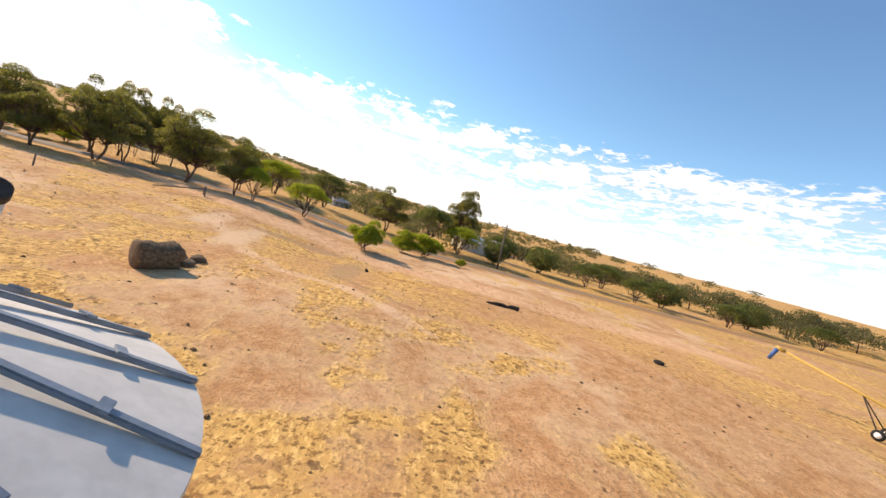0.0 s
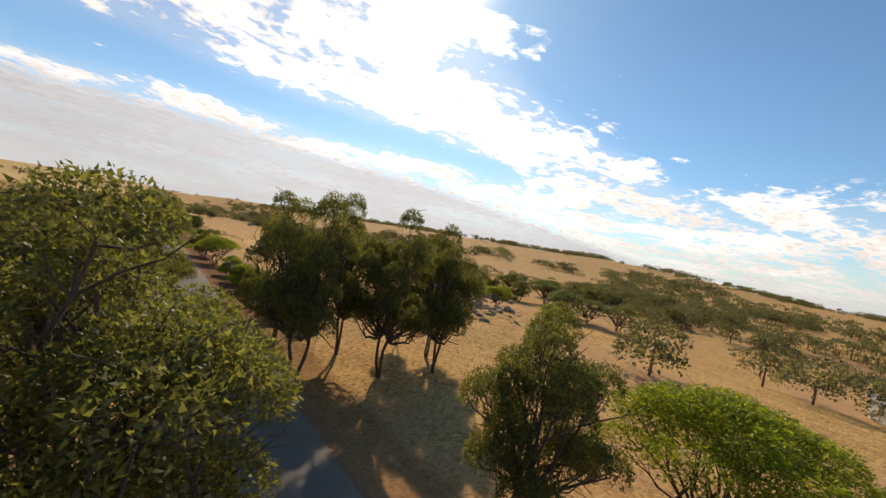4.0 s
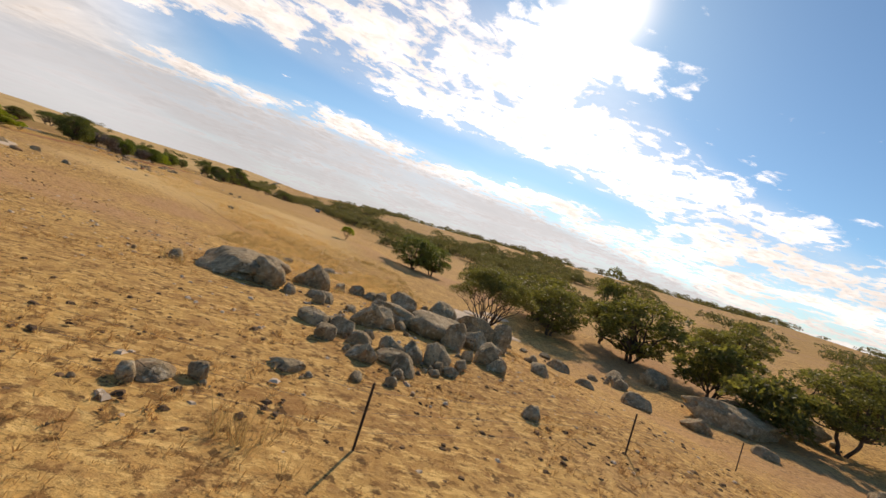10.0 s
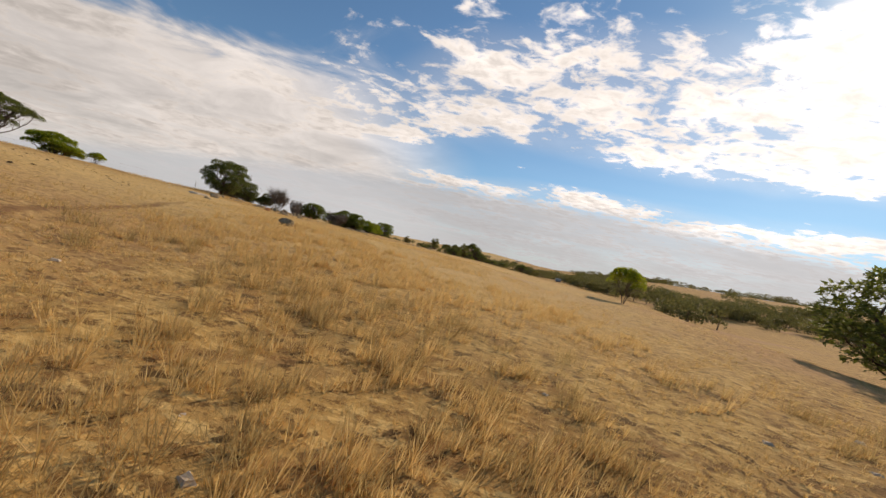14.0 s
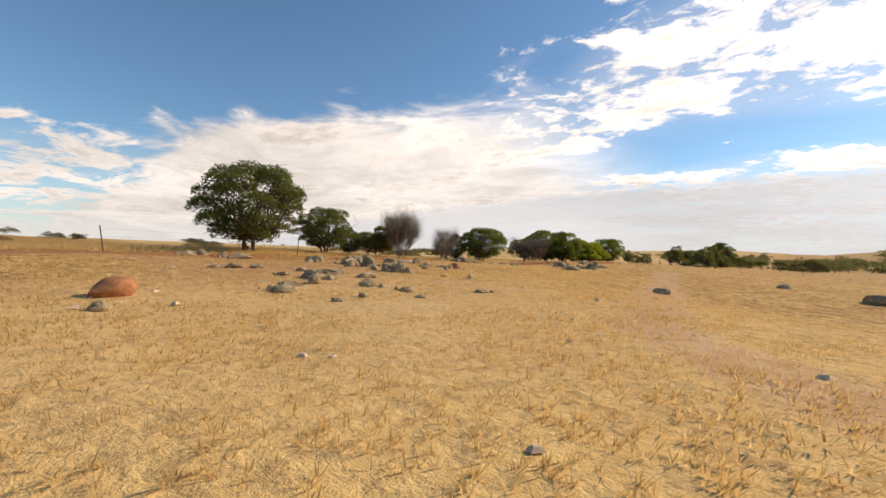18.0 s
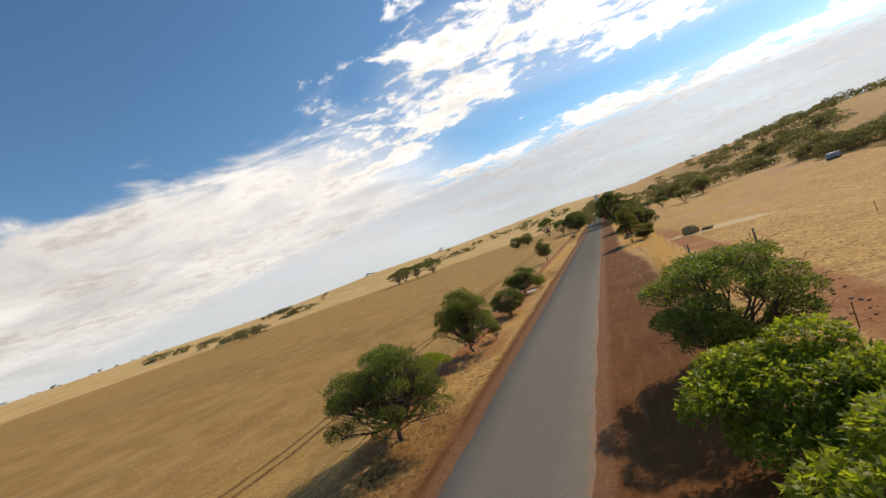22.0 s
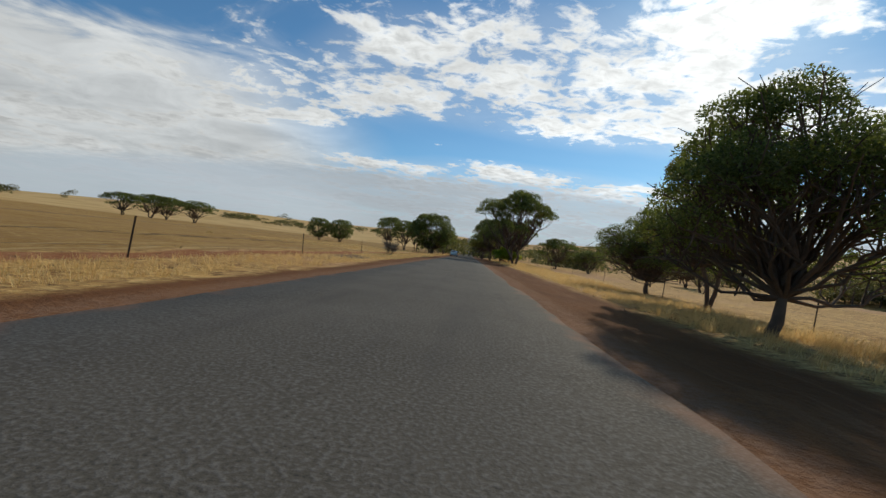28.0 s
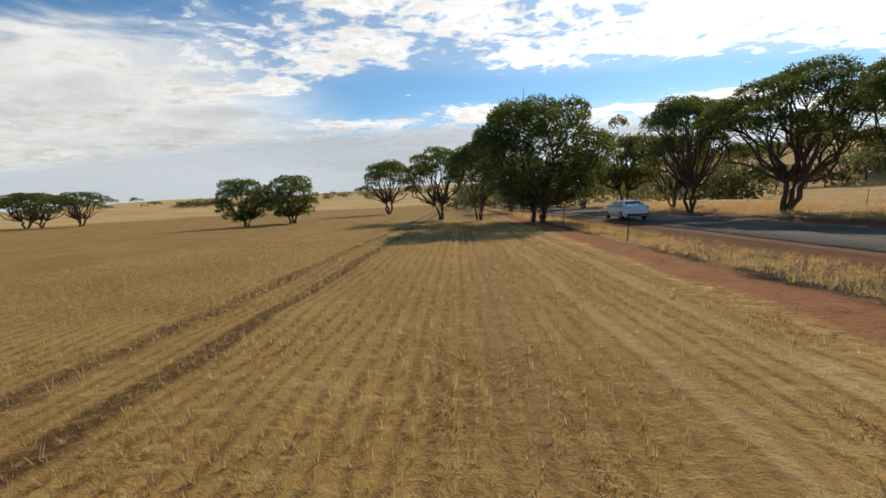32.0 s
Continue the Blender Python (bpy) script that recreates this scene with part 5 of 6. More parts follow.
def scatter(seed, count, x0, x1, y0, y1, keep=None, patch=0.0):
    rng = np.random.default_rng(seed)
    x, y = rng.uniform(x0, x1, count), rng.uniform(y0, y1, count)
    ok = np.ones(count, bool)
    if patch:
        ok &= np.sin(x * 0.37 + 1.7 * np.sin(y * 0.21)) + np.sin(y * 0.43 + 1.3 * np.sin(x * 0.29)) + rng.normal(0, 0.5, count) > patch
    if keep is not None:
        ok &= keep(x, y)
    return np.column_stack([x[ok], y[ok]])


def near_line(points, reach):
    """Places within reach of a line on the plan."""
    p = np.array(points, float)

    def test(x, y):
        q, best = np.stack([x, y], -1), np.full(len(x), 1e9)
        for a, b in zip(p[:-1], p[1:]):
            t = np.clip(((q - a) @ (b - a)) / ((b - a) @ (b - a)), 0, 1)
            best = np.minimum(best, np.linalg.norm(q - a - t[:, None] * (b - a), axis=1))
        return best < reach * (0.6 + 0.4 * np.random.default_rng(1).random(len(x)))

    return test


def clods():
    """Dung, clods and fallen bits that speckle the grazed paddock."""
    rng = np.random.default_rng(15)
    base_v = np.array([(-1, -1, 0), (1, -1, 0), (1.2, 1, 0), (-0.9, 1.1, 0), (-0.5, -0.6, 0.8), (0.6, -0.4, 0.9), (0.5, 0.6, 0.75), (-0.5, 0.5, 0.9)])
    quads = np.array([(0, 1, 5, 4), (1, 2, 6, 5), (2, 3, 7, 6), (3, 0, 4, 7), (4, 5, 6, 7)])
    out = []
    for x0, x1, y0, y1, n in ((11, 75, 12, 66, 6500), (30, 75, 60, 100, 2200), (8, 40, 60, 130, 2000), (-60, -14, -75, -5, 1800)):
        for _ in range(n):
            x, y, r = rng.uniform(x0, x1), rng.uniform(y0, y1), 0.025 + 0.07 * rng.random() ** 3
            a = rng.uniform(0, 6.28)
            q = base_v * (r, r * rng.uniform(0.6, 1), r * rng.uniform(0.5, 0.9)) * rng.uniform(0.8, 1.2, (8, 3))
            out.append((np.stack([q[:, 0] * math.cos(a) - q[:, 1] * math.sin(a) + x, q[:, 0] * math.sin(a) + q[:, 1] * math.cos(a) + y, q[:, 2] + gz(x, y) - 0.005], -1), quads))
    v, f = joined(out)
    tagged(new("clods", mesh_from("clods", v, f, M_CLOD)), "dark clods and dung scattered over grazed grass", "clods", kind="stuff")


M_CLOD = plain("dry brown clods", (0.16, 0.095, 0.05), 1.0, scale=3.0, vary=0.6, bump=0.6)
clods()
blades("grass_tufts", scatter(18, 46000, 10, 76, 10, 84, None, -0.2), 8, 0.10, 0.13, 0.010, M_YARD, "grazed tufts of brown dry grass", 19, (0.3, -0.2))
draw = [(64, 84), (63, 104), (55, 126), (42, 147), (26, 163), (19, 176)]
blades("paddock_grass", scatter(11, 480000, 5, 90, 60, 190, near_line(draw, 13), -1.8), 6, 0.075, 0.09, 0.0065, M_GRASS, "short wind-bent dry golden grass in the paddock", 1, (0.35, -0.25))
blades("paddock_grass", scatter(12, 60000, 8, 92, 8, 210, lambda x, y: x > 18, -0.4), 6, 0.09, 0.13, 0.008, M_GRASS, "thin dry grass between the rocks", 2, (0.3, -0.2))
blades("verge_grass", scatter(13, 40000, 7.3, 13.4, 100, 470, lambda x, y: (x > 9.4) | (y < 195) | (y > 292), -1.1), 9, 0.30, 0.20, 0.0065, M_GRASS, "tall pale dry grass along the road verge", 3, (0.2, -0.1))
blades("verge_grass", scatter(14, 20000, -8.2, -5.2, 60, 480, None, -1.0), 9, 0.22, 0.18, 0.0065, M_GRASS, "dry yellow grass along the road verge", 4, (0.1, -0.2))
blades("yard_grass", scatter(15, 60000, -62, -9, -75, 12, lambda x, y: x < -22 + (y + 62) * 0.2, 0.1), 7, 0.06, 0.12, 0.009, M_YARD, "patchy trodden golden grass in the yard", 5)
blades("leaf_litter", scatter(16, 9000, -12, 14, -40, 470, lambda x, y: (np.abs(x) > 5.5) & ((x < -7.5) | (x > 6)), 0.6), 6, 0.08, 0.16, 0.012, M_LITTER, "grey-brown dead twigs and litter under the fences", 6)


def stubble_rows():
    rng = np.random.default_rng(31)
    rows = np.arange(-31, -10.3, 0.32)
    xy = []
    for x in rows:
        y = np.arange(386, 446, 0.11) + rng.uniform(-0.05, 0.05)
        ok = rng.random(len(y)) < np.clip(1.4 - (y - 386) / 60, 0.25, 0.95)
        xy.append(np.column_stack([np.full(ok.sum(), x) + rng.normal(0, 0.07, ok.sum()), y[ok] + rng.normal(0, 0.03, ok.sum())]))
    blades("stubble", np.concatenate(xy), 8, 0.12, 0.085, 0.0042, M_STRAW, "cut straw stubble standing in drill rows", 7)


blades("tall_grass", np.repeat(scatter(51, 4200, 44, 74, 88, 130, near_line(draw, 9), -0.3), 5, 0) + np.random.default_rng(52).normal(0, 0.16, (len(scatter(51, 4200, 44, 74, 88, 130, near_line(draw, 9), -0.3)) * 5, 2)), 12, 0.32, 0.15, 0.007, M_GRASS, "upright golden grass clumps in the stony draw", 53, (0.25, -0.15))
clumps = scatter(55, 900, 52, 74, 92, 118, None, -0.6)
blades("tall_grass", np.repeat(clumps, 6, 0) + np.random.default_rng(56).normal(0, 0.12, (len(clumps) * 6, 2)), 14, 0.36, 0.26, 0.0055, M_DRYBUSH, "wiry dry grass clumps on stony ground", 57, (0.2, -0.1))
blades("verge_litter", scatter(71, 24000, -8.5, -5.6, 372, 440, None, -1.1), 8, 0.06, 0.26, 0.007, M_LITTER, "dull dead sticks and leaf litter on the verge", 72)
blades("verge_litter", scatter(73, 5000, -9.2, -4.6, 160, 300, lambda x, y: x < -5.2, 0.0), 8, 0.07, 0.24, 0.010, M_LITTER, "grey-brown litter under the roadside trees", 74)
blades("verge_grass", scatter(75, 1500, -8.3, -5.4, 370, 440, None, 0.0), 16, 0.2, 0.22, 0.006, M_GRASS, "golden grass clumps among the verge litter", 76)
stubble_rows()
row = np.random.default_rng(91)
rows_y = row.uniform(258, 350, 900)
clump = np.column_stack([np.interp(rows_y, [258, 268, 276, 296, 350], [11.2, 10.9, 11.0, 12.6, 12.4]) + row.normal(0, 0.5, 900), rows_y])
blades("tall_grass", np.repeat(clump, 9, 0) + row.normal(0, 0.2, (8100, 2)), 9, 0.50, 0.36, 0.008, M_GRASS, "thick row of tall golden grass along the wire fence", 92, (0.1, -0.3))
for k, rx in enumerate((-10.5, -11.15, -11.8, -12.5, -13.3, -14.2, -15.4)):
    line = np.random.default_rng(80 + k)
    ry = line.uniform(384, 432, 2600)
    blades("straw_row", np.column_stack([rx + line.normal(0, 0.07, 2600), ry]), 5, 0.045, 0.15, 0.0055, M_STRAWPALE, "pale cut straw lying in a drill row", 90 + k, (0.0, -0.6))
blades("fallen_straw", scatter(41, 30000, -31, -10.2, 384, 440, None, -0.3), 4, 0.02, 0.17, 0.006, M_STRAW, "pale broken straw lying between the stubble rows", 17)
bushy = np.array([(x + np.random.default_rng(int(abs(x) * 10)).normal(0, 0.2), y) for x, y in ((57, 78.5), (58.6, 76.8), (60.6, 77.2), (55.4, 76), (53.2, 73.8), (64, 96), (62, 99), (58.4, 97), (66, 101), (60, 103.6), (63.5, 92.4), (57.2, 102), (50.4, 116), (-28, 380), (46, 66), (58, 60))])
blades("dry_bush", np.repeat(bushy, 14, 0) + np.random.default_rng(9).normal(0, 0.35, (len(bushy) * 14, 2)), 16, 0.42, 0.3, 0.006, M_DRYBUSH, "wiry grey-green dry bushes among the rocks", 8)


# ---- built things ----
M_STEEL = plain("galvanised steel", (0.52, 0.50, 0.465), 0.55, 0.08, scale=1.2, vary=0.14, bump=0.05)
M_STEELDARK = plain("dull lapped steel", (0.20, 0.24, 0.28), 0.5, 0.5, scale=3.0, vary=0.2, bump=0.05)
M_PICKET = plain("rusty dark steel", (0.055, 0.04, 0.032), 0.8, 0.3, scale=8.0, vary=0.4)
M_WIRE = plain("old wire", (0.16, 0.14, 0.12), 0.6, 0.6)
M_TIMBER = plain("grey split timber", (0.15, 0.12, 0.095), 0.95, scale=3.0, vary=0.4, bump=0.7)
M_WHITE = plain("white paint", (0.78, 0.78, 0.76), 0.35, vary=0.05, bump=0.02, spec=0.5)
M_CARWHITE = plain("white car paint", (0.80, 0.80, 0.80), 0.22, vary=0.03, bump=0.0, spec=0.6)
M_GLASS = plain("dark window glass", (0.02, 0.024, 0.028), 0.06, vary=0.1, bump=0.0, spec=0.8)
M_RUBBER = plain("black rubber", (0.025, 0.024, 0.023), 0.9, vary=0.2)
M_RIM = plain("alloy rim", (0.45, 0.45, 0.46), 0.35, 0.8, vary=0.1)
M_TAIL = plain("red lamp glass", (0.35, 0.015, 0.012), 0.2, vary=0.1, bump=0.0, spec=0.6)
M_TRIM = plain("black plastic", (0.03, 0.03, 0.03), 0.6, vary=0.1)
M_YELLOW = plain("sun-faded yellow paint", (0.46, 0.29, 0.07), 0.5, vary=0.2)
M_BLUE = plain("faded blue paint", (0.045, 0.12, 0.33), 0.5, vary=0.2)
M_FEEDER = plain("blue-grey paint", (0.24, 0.30, 0.36), 0.5, vary=0.2)
M_HAY = plain("rotted grey-brown hay", (0.13, 0.085, 0.05), 1.0, scale=6.0, vary=0.5, bump=1.0)
M_STRAWPILE = plain("old olive straw", (0.30, 0.21, 0.085), 1.0, scale=4.0, vary=0.4, bump=1.0)
M_CHAR = plain("charred wood", (0.035, 0.03, 0.026), 0.95, scale=4.0, vary=0.5, bump=0.8)
M_BRICK = plain("cream wall", (0.50, 0.45, 0.37), 0.9, vary=0.12)
M_ROOF = plain("pale metal roof", (0.66, 0.67, 0.68), 0.5, 0.2, vary=0.08, bump=0.1)


def part(name, me, parent, at=(0, 0, 0), turn=(0, 0, 0), label=""):
    ob = new(name, me)
    ob.parent, ob.location, ob.rotation_euler = parent, at, turn
    return tagged(ob, label)


def box(name, sx, sy, sz, mat, bevel=0.02, taper=1.0):
    """A bevelled block standing on its base."""
    bm = bmesh.new()
    bmesh.ops.create_cube(bm, size=1.0)
    for v in bm.verts:
        k = taper if v.co.z > 0 else 1.0
        v.co = (v.co.x * sx * k, v.co.y * sy * k, (v.co.z + 0.5) * sz)
    if bevel:
        bmesh.ops.bevel(bm, geom=bm.edges[:], offset=bevel, segments=2, affect="EDGES")
    me = bpy.data.meshes.new(name)
    bm.to_mesh(me)
    bm.free()
    me.materials.append(mat)
    return me


def rod(name, points, radii, mat, sides=8, caps=True):
    v, f = tube(points, radii if hasattr(radii, "__len__") else [radii] * len(points), sides)
    me = bpy.data.meshes.new(name)
    faces = [tuple(q) for q in f.tolist()]
    if caps:
        faces += [tuple(range(sides))[::-1], tuple(range(len(v) - sides, len(v)))]
    me.from_pydata(v.tolist(), [], faces)
    for poly in me.polygons:
        poly.use_smooth = len(poly.vertices) == 4
    me.materials.append(mat)
    return me


def lathe(name, profile, mat, sides=28, smooth=True):
    """A body turned about z from (radius, height) pairs."""
    a = np.linspace(0, 2 * np.pi, sides, endpoint=False)
    v = np.array([(r * math.cos(q), r * math.sin(q), z) for r, z in profile for q in a])
    i, j = np.meshgrid(np.arange(len(profile) - 1), np.arange(sides), indexing="ij")
    p, q = i * sides + j, i * sides + (j + 1) % sides
    return mesh_from(name, v, np.stack([p, q, q + sides, p + sides], -1).reshape(-1, 4), mat, smooth)


def base(name, x, y, label, category, group="", z=None, turn=0.0):
    ob = new(name)
    ob.location, ob.rotation_euler = (x, y, gz(x, y) if z is None else z), (0, 0, turn)
    return tagged(ob, label, category, group)


# fences
PICKET = box("post", 0.045, 0.03, 1.35, M_PICKET, 0.006)
STRAINER = rod("strainer_post", [(0, 0, -0.2), (0.01, 0, 0.7), (0.02, 0.01, 1.35)], [0.085, 0.08, 0.075], M_TIMBER, 9)


def fence(points, spacing, label, heights=(0.35, 0.7, 1.05), seed=1, strainers=True):
    rng = np.random.default_rng(seed)
    f = base("wire_fence", *points[0], label, "fence", z=0.0)
    f.location = (0, 0, 0)
    tops = []
    for (ax, ay), (bx, by) in zip(points[:-1], points[1:]):
        n = max(1, int(math.hypot(bx - ax, by - ay) / spacing))
        for k in range(n):
            x, y = ax + (bx - ax) * k / n + rng.normal(0, 0.08), ay + (by - ay) * k / n + rng.normal(0, 0.08)
            me = STRAINER if strainers and k == 0 else PICKET
            part(me.name.split(".")[0], me, f, (x, y, gz(x, y) - 0.15), (rng.normal(0, 0.06), rng.normal(0, 0.06), rng.uniform(0, 3)))
            tops.append((x, y, gz(x, y)))
    tops.append((*points[-1], gz(*points[-1])))
    for h in heights:
        part("wire", rod("wire", [(x, y, z + h) for x, y, z in tops], 0.003, M_WIRE, 3, False), f)
    return f


fence([(13.6, 156), (13.9, 195), (14.1, 236), (12.7, 264)], 8.5, "sagging wire fence on rusty steel posts beside the track", seed=2, strainers=False)
fence([(12.8, 268), (13.6, 300), (14.6, 340), (14, 400), (13, 470)], 10.5, "wire fence on dark steel posts in tall dry grass", seed=3, strainers=False)
fence([(-8.8, 240), (-9.0, 290), (-8.4, 320), (-8.7, 385), (-7.8, 401.3), (-7.9, 410.6), (-8.0, 470)], 11.5, "plain wire fence on thin dark posts beside the stubble", seed=4, strainers=False)
fence([(18.6, 265.4), (40, 268), (66, 272)], 9.0, "paddock wire fence running off from timber gateposts", seed=5, strainers=False)
fence([(13.2, 70), (41.5, 63.6), (47.6, 62), (59.4, 60.2), (68.2, 62.8), (84, 66)], 7.0, "low paddock fence of thin leaning steel posts", seed=6, strainers=False)
fence([(-19.5, -27), (-27.5, -15), (-36, -1), (-44, 16)], 7.5, "old yard fence with a timber corner post", seed=7)
fence([(10.4, 60), (10.8, 110), (11.8, 150)], 10.0, "wire fence hidden in roadside scrub", seed=8)

for gx, gy, gh in ((18.7, 264.4, 1.5), (12.9, 265.6, 1.45), (12.7, 255.2, 1.4), (-18.2, -26.2, 1.1)):
    g = base("gatepost", gx, gy, "thick grey weathered timber gatepost", "post", "gateposts")
    part("post", rod("post", [(0, 0, -0.2), (0.02, 0.01, gh * 0.5), (0.03, -0.01, gh)], [0.105, 0.10, 0.09], M_TIMBER, 10), g)
stay = base("fence_stay", 13.4, 253.6, "dark timber stay leaning against a gatepost", "post")
part("pole", rod("pole", [(1.5, -1.7, 0.05), (0.4, -0.2, 0.62), (-0.6, 1.4, 1.15)], [0.055, 0.05, 0.045], M_TIMBER), stay)
rail = base("yard_rail", -20.4, -26.0, "leaning grey timber rail by the corner post", "rail")
part("pole", rod("pole", [(0.7, -0.9, 0.95), (-1.2, 0.9, 0.6), (-2.8, 2.6, 0.3)], [0.07, 0.065, 0.06], M_TIMBER), rail)


# grain silo with a ribbed conical roof
def silo(x, y, r, eave, rise):
    s = base("grain_silo", x, y, "galvanised steel grain silo with ribbed conical roof", "silo")
    gz0 = s.location.z
    e = eave - gz0
    prof = []
    for k in range(int(e / 0.12)):
        prof += [(r - 0.12, k * 0.12), (r - 0.09, k * 0.12 + 0.06)]
    part("wall", lathe("wall", prof + [(r - 0.12, e)], M_STEEL, 40), s)
    n = 16
    a = 2 * math.pi / n
    bm = bmesh.new()
    rows = [(0.35, rise), (r * 0.5, rise * 0.52), (r, 0.0), (r, -0.06)]
    ring = [[bm.verts.new((q * math.cos(t), q * math.sin(t), z)) for t in (-a / 2, -a / 4, 0, a / 4, a / 2)] for q, z in rows]
    for u, w in zip(ring[:-1], ring[1:]):
        for i in range(4):
            bm.faces.new((u[i], w[i], w[i + 1], u[i + 1]))
    panel = bpy.data.meshes.new("roof_panel")
    bm.to_mesh(panel)
    bm.free()
    panel.materials.append(M_STEEL)
    slope = math.atan2(rise, r - 0.35)
    rib = box("rib", math.hypot(r - 0.35, rise), 0.09, 0.055, M_STEELDARK, 0.012)
    clip = box("bracket", 0.10, 0.17, 0.03, M_STEELDARK, 0.005)
    for k in range(n):
        t = k * a + 0.13
        part("roof_panel", panel, s, (0, 0, e), (0, 0, t))
        m = (r + 0.35) / 2
        b = part("rib", rib, s, (m * math.cos(t + a / 2), m * math.sin(t + a / 2), e + rise / 2 + 0.005), (0, slope, t + a / 2), "dark folded steel rib")
        for q in (0.18, 0.78):
            part("bracket", clip, b, ((q - 0.5) * (r - 0.4), 0, 0.052))
    part("cap", lathe("cap", [(0.44, rise - 0.06), (0.42, rise + 0.1), (0.05, rise + 0.24), (0.0, rise + 0.24)], M_STEELDARK), s, (0, 0, e))
    hoop = [(r * 0.93 + 0.0, -0.45, -0.05), (r * 0.93, -0.45, 0.42), (r * 0.93, 0.45, 0.42), (r * 0.93, 0.45, -0.05)]
    part("ladder_rail", rod("ladder_rail", hoop, 0.022, M_STEELDARK, 6), s, (0, 0, e), (0, 0, 0.62))
    return s


silo(-67.4, -48.2, 3.05, 3.4, 1.25)
spout = base("filling_tube", -63.6, -46.4, "grey steel filling tube leaning up beside the silo", "pipe")
pz = -spout.location.z
part("tube", rod("tube", [(2.4, 3.2, 0.0), (0.4, 0.6, pz + 2.6), (-0.6, -0.75, pz + 4.55)], 0.16, M_STEEL, 14), spout)
part("end_ring", rod("end_ring", [(-0.57, -0.71, pz + 4.49), (-0.62, -0.78, pz + 4.6)], 0.185, M_PICKET, 14), spout)


def bale(x, y, r, w, turn, tip, label):
    b = base("hay_bale", x, y, label, "hay bale", "old hay")
    rng = np.random.default_rng(int(abs(x * 10)))
    prof = [(0.0, 0.0), (r * 0.75, 0.0), (r * 0.97, 0.06)] + [(r * (1 + 0.025 * math.sin(k * 2.2)), w * k / 12) for k in range(1, 12)] + [(r * 0.95, w - 0.04), (r * 0.7, w), (0.0, w)]
    me = lathe("bale", prof, M_HAY, 30)
    for v in me.vertices:
        v.co *= 1 + 0.16 * noise.noise(v.co * 1.5 + Vector((x, y, 0))) + 0.08 * noise.noise(v.co * 4 + Vector((y, x, 0))) + 0.05 * noise.noise(v.co * 9)
    part("bale", me, b, (0, 0, r * 0.82) if tip else (0, 0, 0), (math.pi / 2 if tip else 0, 0, turn))
    return b


bale(-47.4, -38.2, 0.78, 2.2, 0.9, True, "collapsed dark rotted round hay bale on dry grass")
for hx, hy, hr in ((-44.9, -39.6, 0.55), (-44.1, -38.6, 0.6), (-43.4, -39.5, 0.5)):
    h = base("hay_clod", hx, hy, "dark crumbled lump of rotted hay", "hay", "old hay")
    part("clod", rock_mesh(int(-hx * 7), 3, M_HAY), h, (0, 0, hr * 0.35), (0, 0, hx))
    h.scale = (hr * 1.2, hr, hr * 0.7)


def log(x, y, length, r, turn, mat=M_DEADWOOD, label="weathered grey fallen log on bare earth", name="fallen_log", limbs=2):
    rng = np.random.default_rng(int(abs(x * 31 + y * 7)))
    L = base(name, x, y, label, "log", "fallen timber", turn=turn)
    n = 8
    pts = [(length * (k / n - 0.5), rng.normal(0, length * 0.02), r * 0.8 + rng.normal(0, r * 0.15)) for k in range(n + 1)]
    part("trunk", rod("trunk", pts, [r * (1.1 - 0.5 * k / n) * rng.uniform(0.9, 1.1) for k in range(n + 1)], mat, 9), L)
    for k in range(limbs):
        q = pts[int(rng.integers(2, n))]
        tip = (q[0] + length * rng.uniform(0.1, 0.3), q[1] + rng.choice((-1, 1)) * length * rng.uniform(0.1, 0.25), r * rng.uniform(0.6, 2.5))
        part("branch", rod("branch", [q, tuple((a + b) / 2 + rng.normal(0, 0.05) for a, b in zip(q, tip)), tip], [r * 0.5, r * 0.35, r * 0.15], mat, 6), L)
    return L


log(-32.6, -61.0, 3.0, 0.2, 1.65, M_CHAR, "blackened split log lying on bare sand", limbs=0)
log(-31.2, -48.3, 0.7, 0.14, 0.2, M_CHAR, "short black tree stump end on the track", limbs=0)
for lx, ly, ln, lr, lt in ((-9.15, 394.6, 0.75, 0.03, 0.15), (-8.5, 397.2, 0.6, 0.028, -0.5), (-9.4, 402, 0.5, 0.025, 0.1), (-8.9, 404.6, 0.45, 0.02, 0.7), (-8.2, 393.6, 0.9, 0.04, -0.9), (-6.9, 392.4, 1.2, 0.05, -0.8), (-9.6, 399.6, 0.4, 0.02, 1.1)):
    log(lx, ly, ln, lr * 0.5, lt, M_PICKET, "thin dark stick lying on red earth", "stick", 0)
for lx, ly, ln, lr, lt in ((6.0, 169.2, 4.2, 0.09, 0.2), (7.2, 170.8, 3.4, 0.07, -0.4), (4.8, 168.4, 3.0, 0.06, 0.6)):
    log(lx, ly, ln, lr, lt, M_TIMBER, "dark dead branch fallen beside the trees", "fallen_branch", 4)
for lx, ly, ln, lr, lt in ((-5.8, 245.6, 1.6, 0.05, 1.2), (-6.2, 250.8, 1.2, 0.04, 0.9), (-6.0, 222.5, 2.2, 0.06, 0.4), (19.4, 200.4, 2.0, 0.12, 0.25)):
    log(lx, ly, ln, lr, lt, M_DEADWOOD, "pale dead branch on the verge", "fallen_branch", 3)


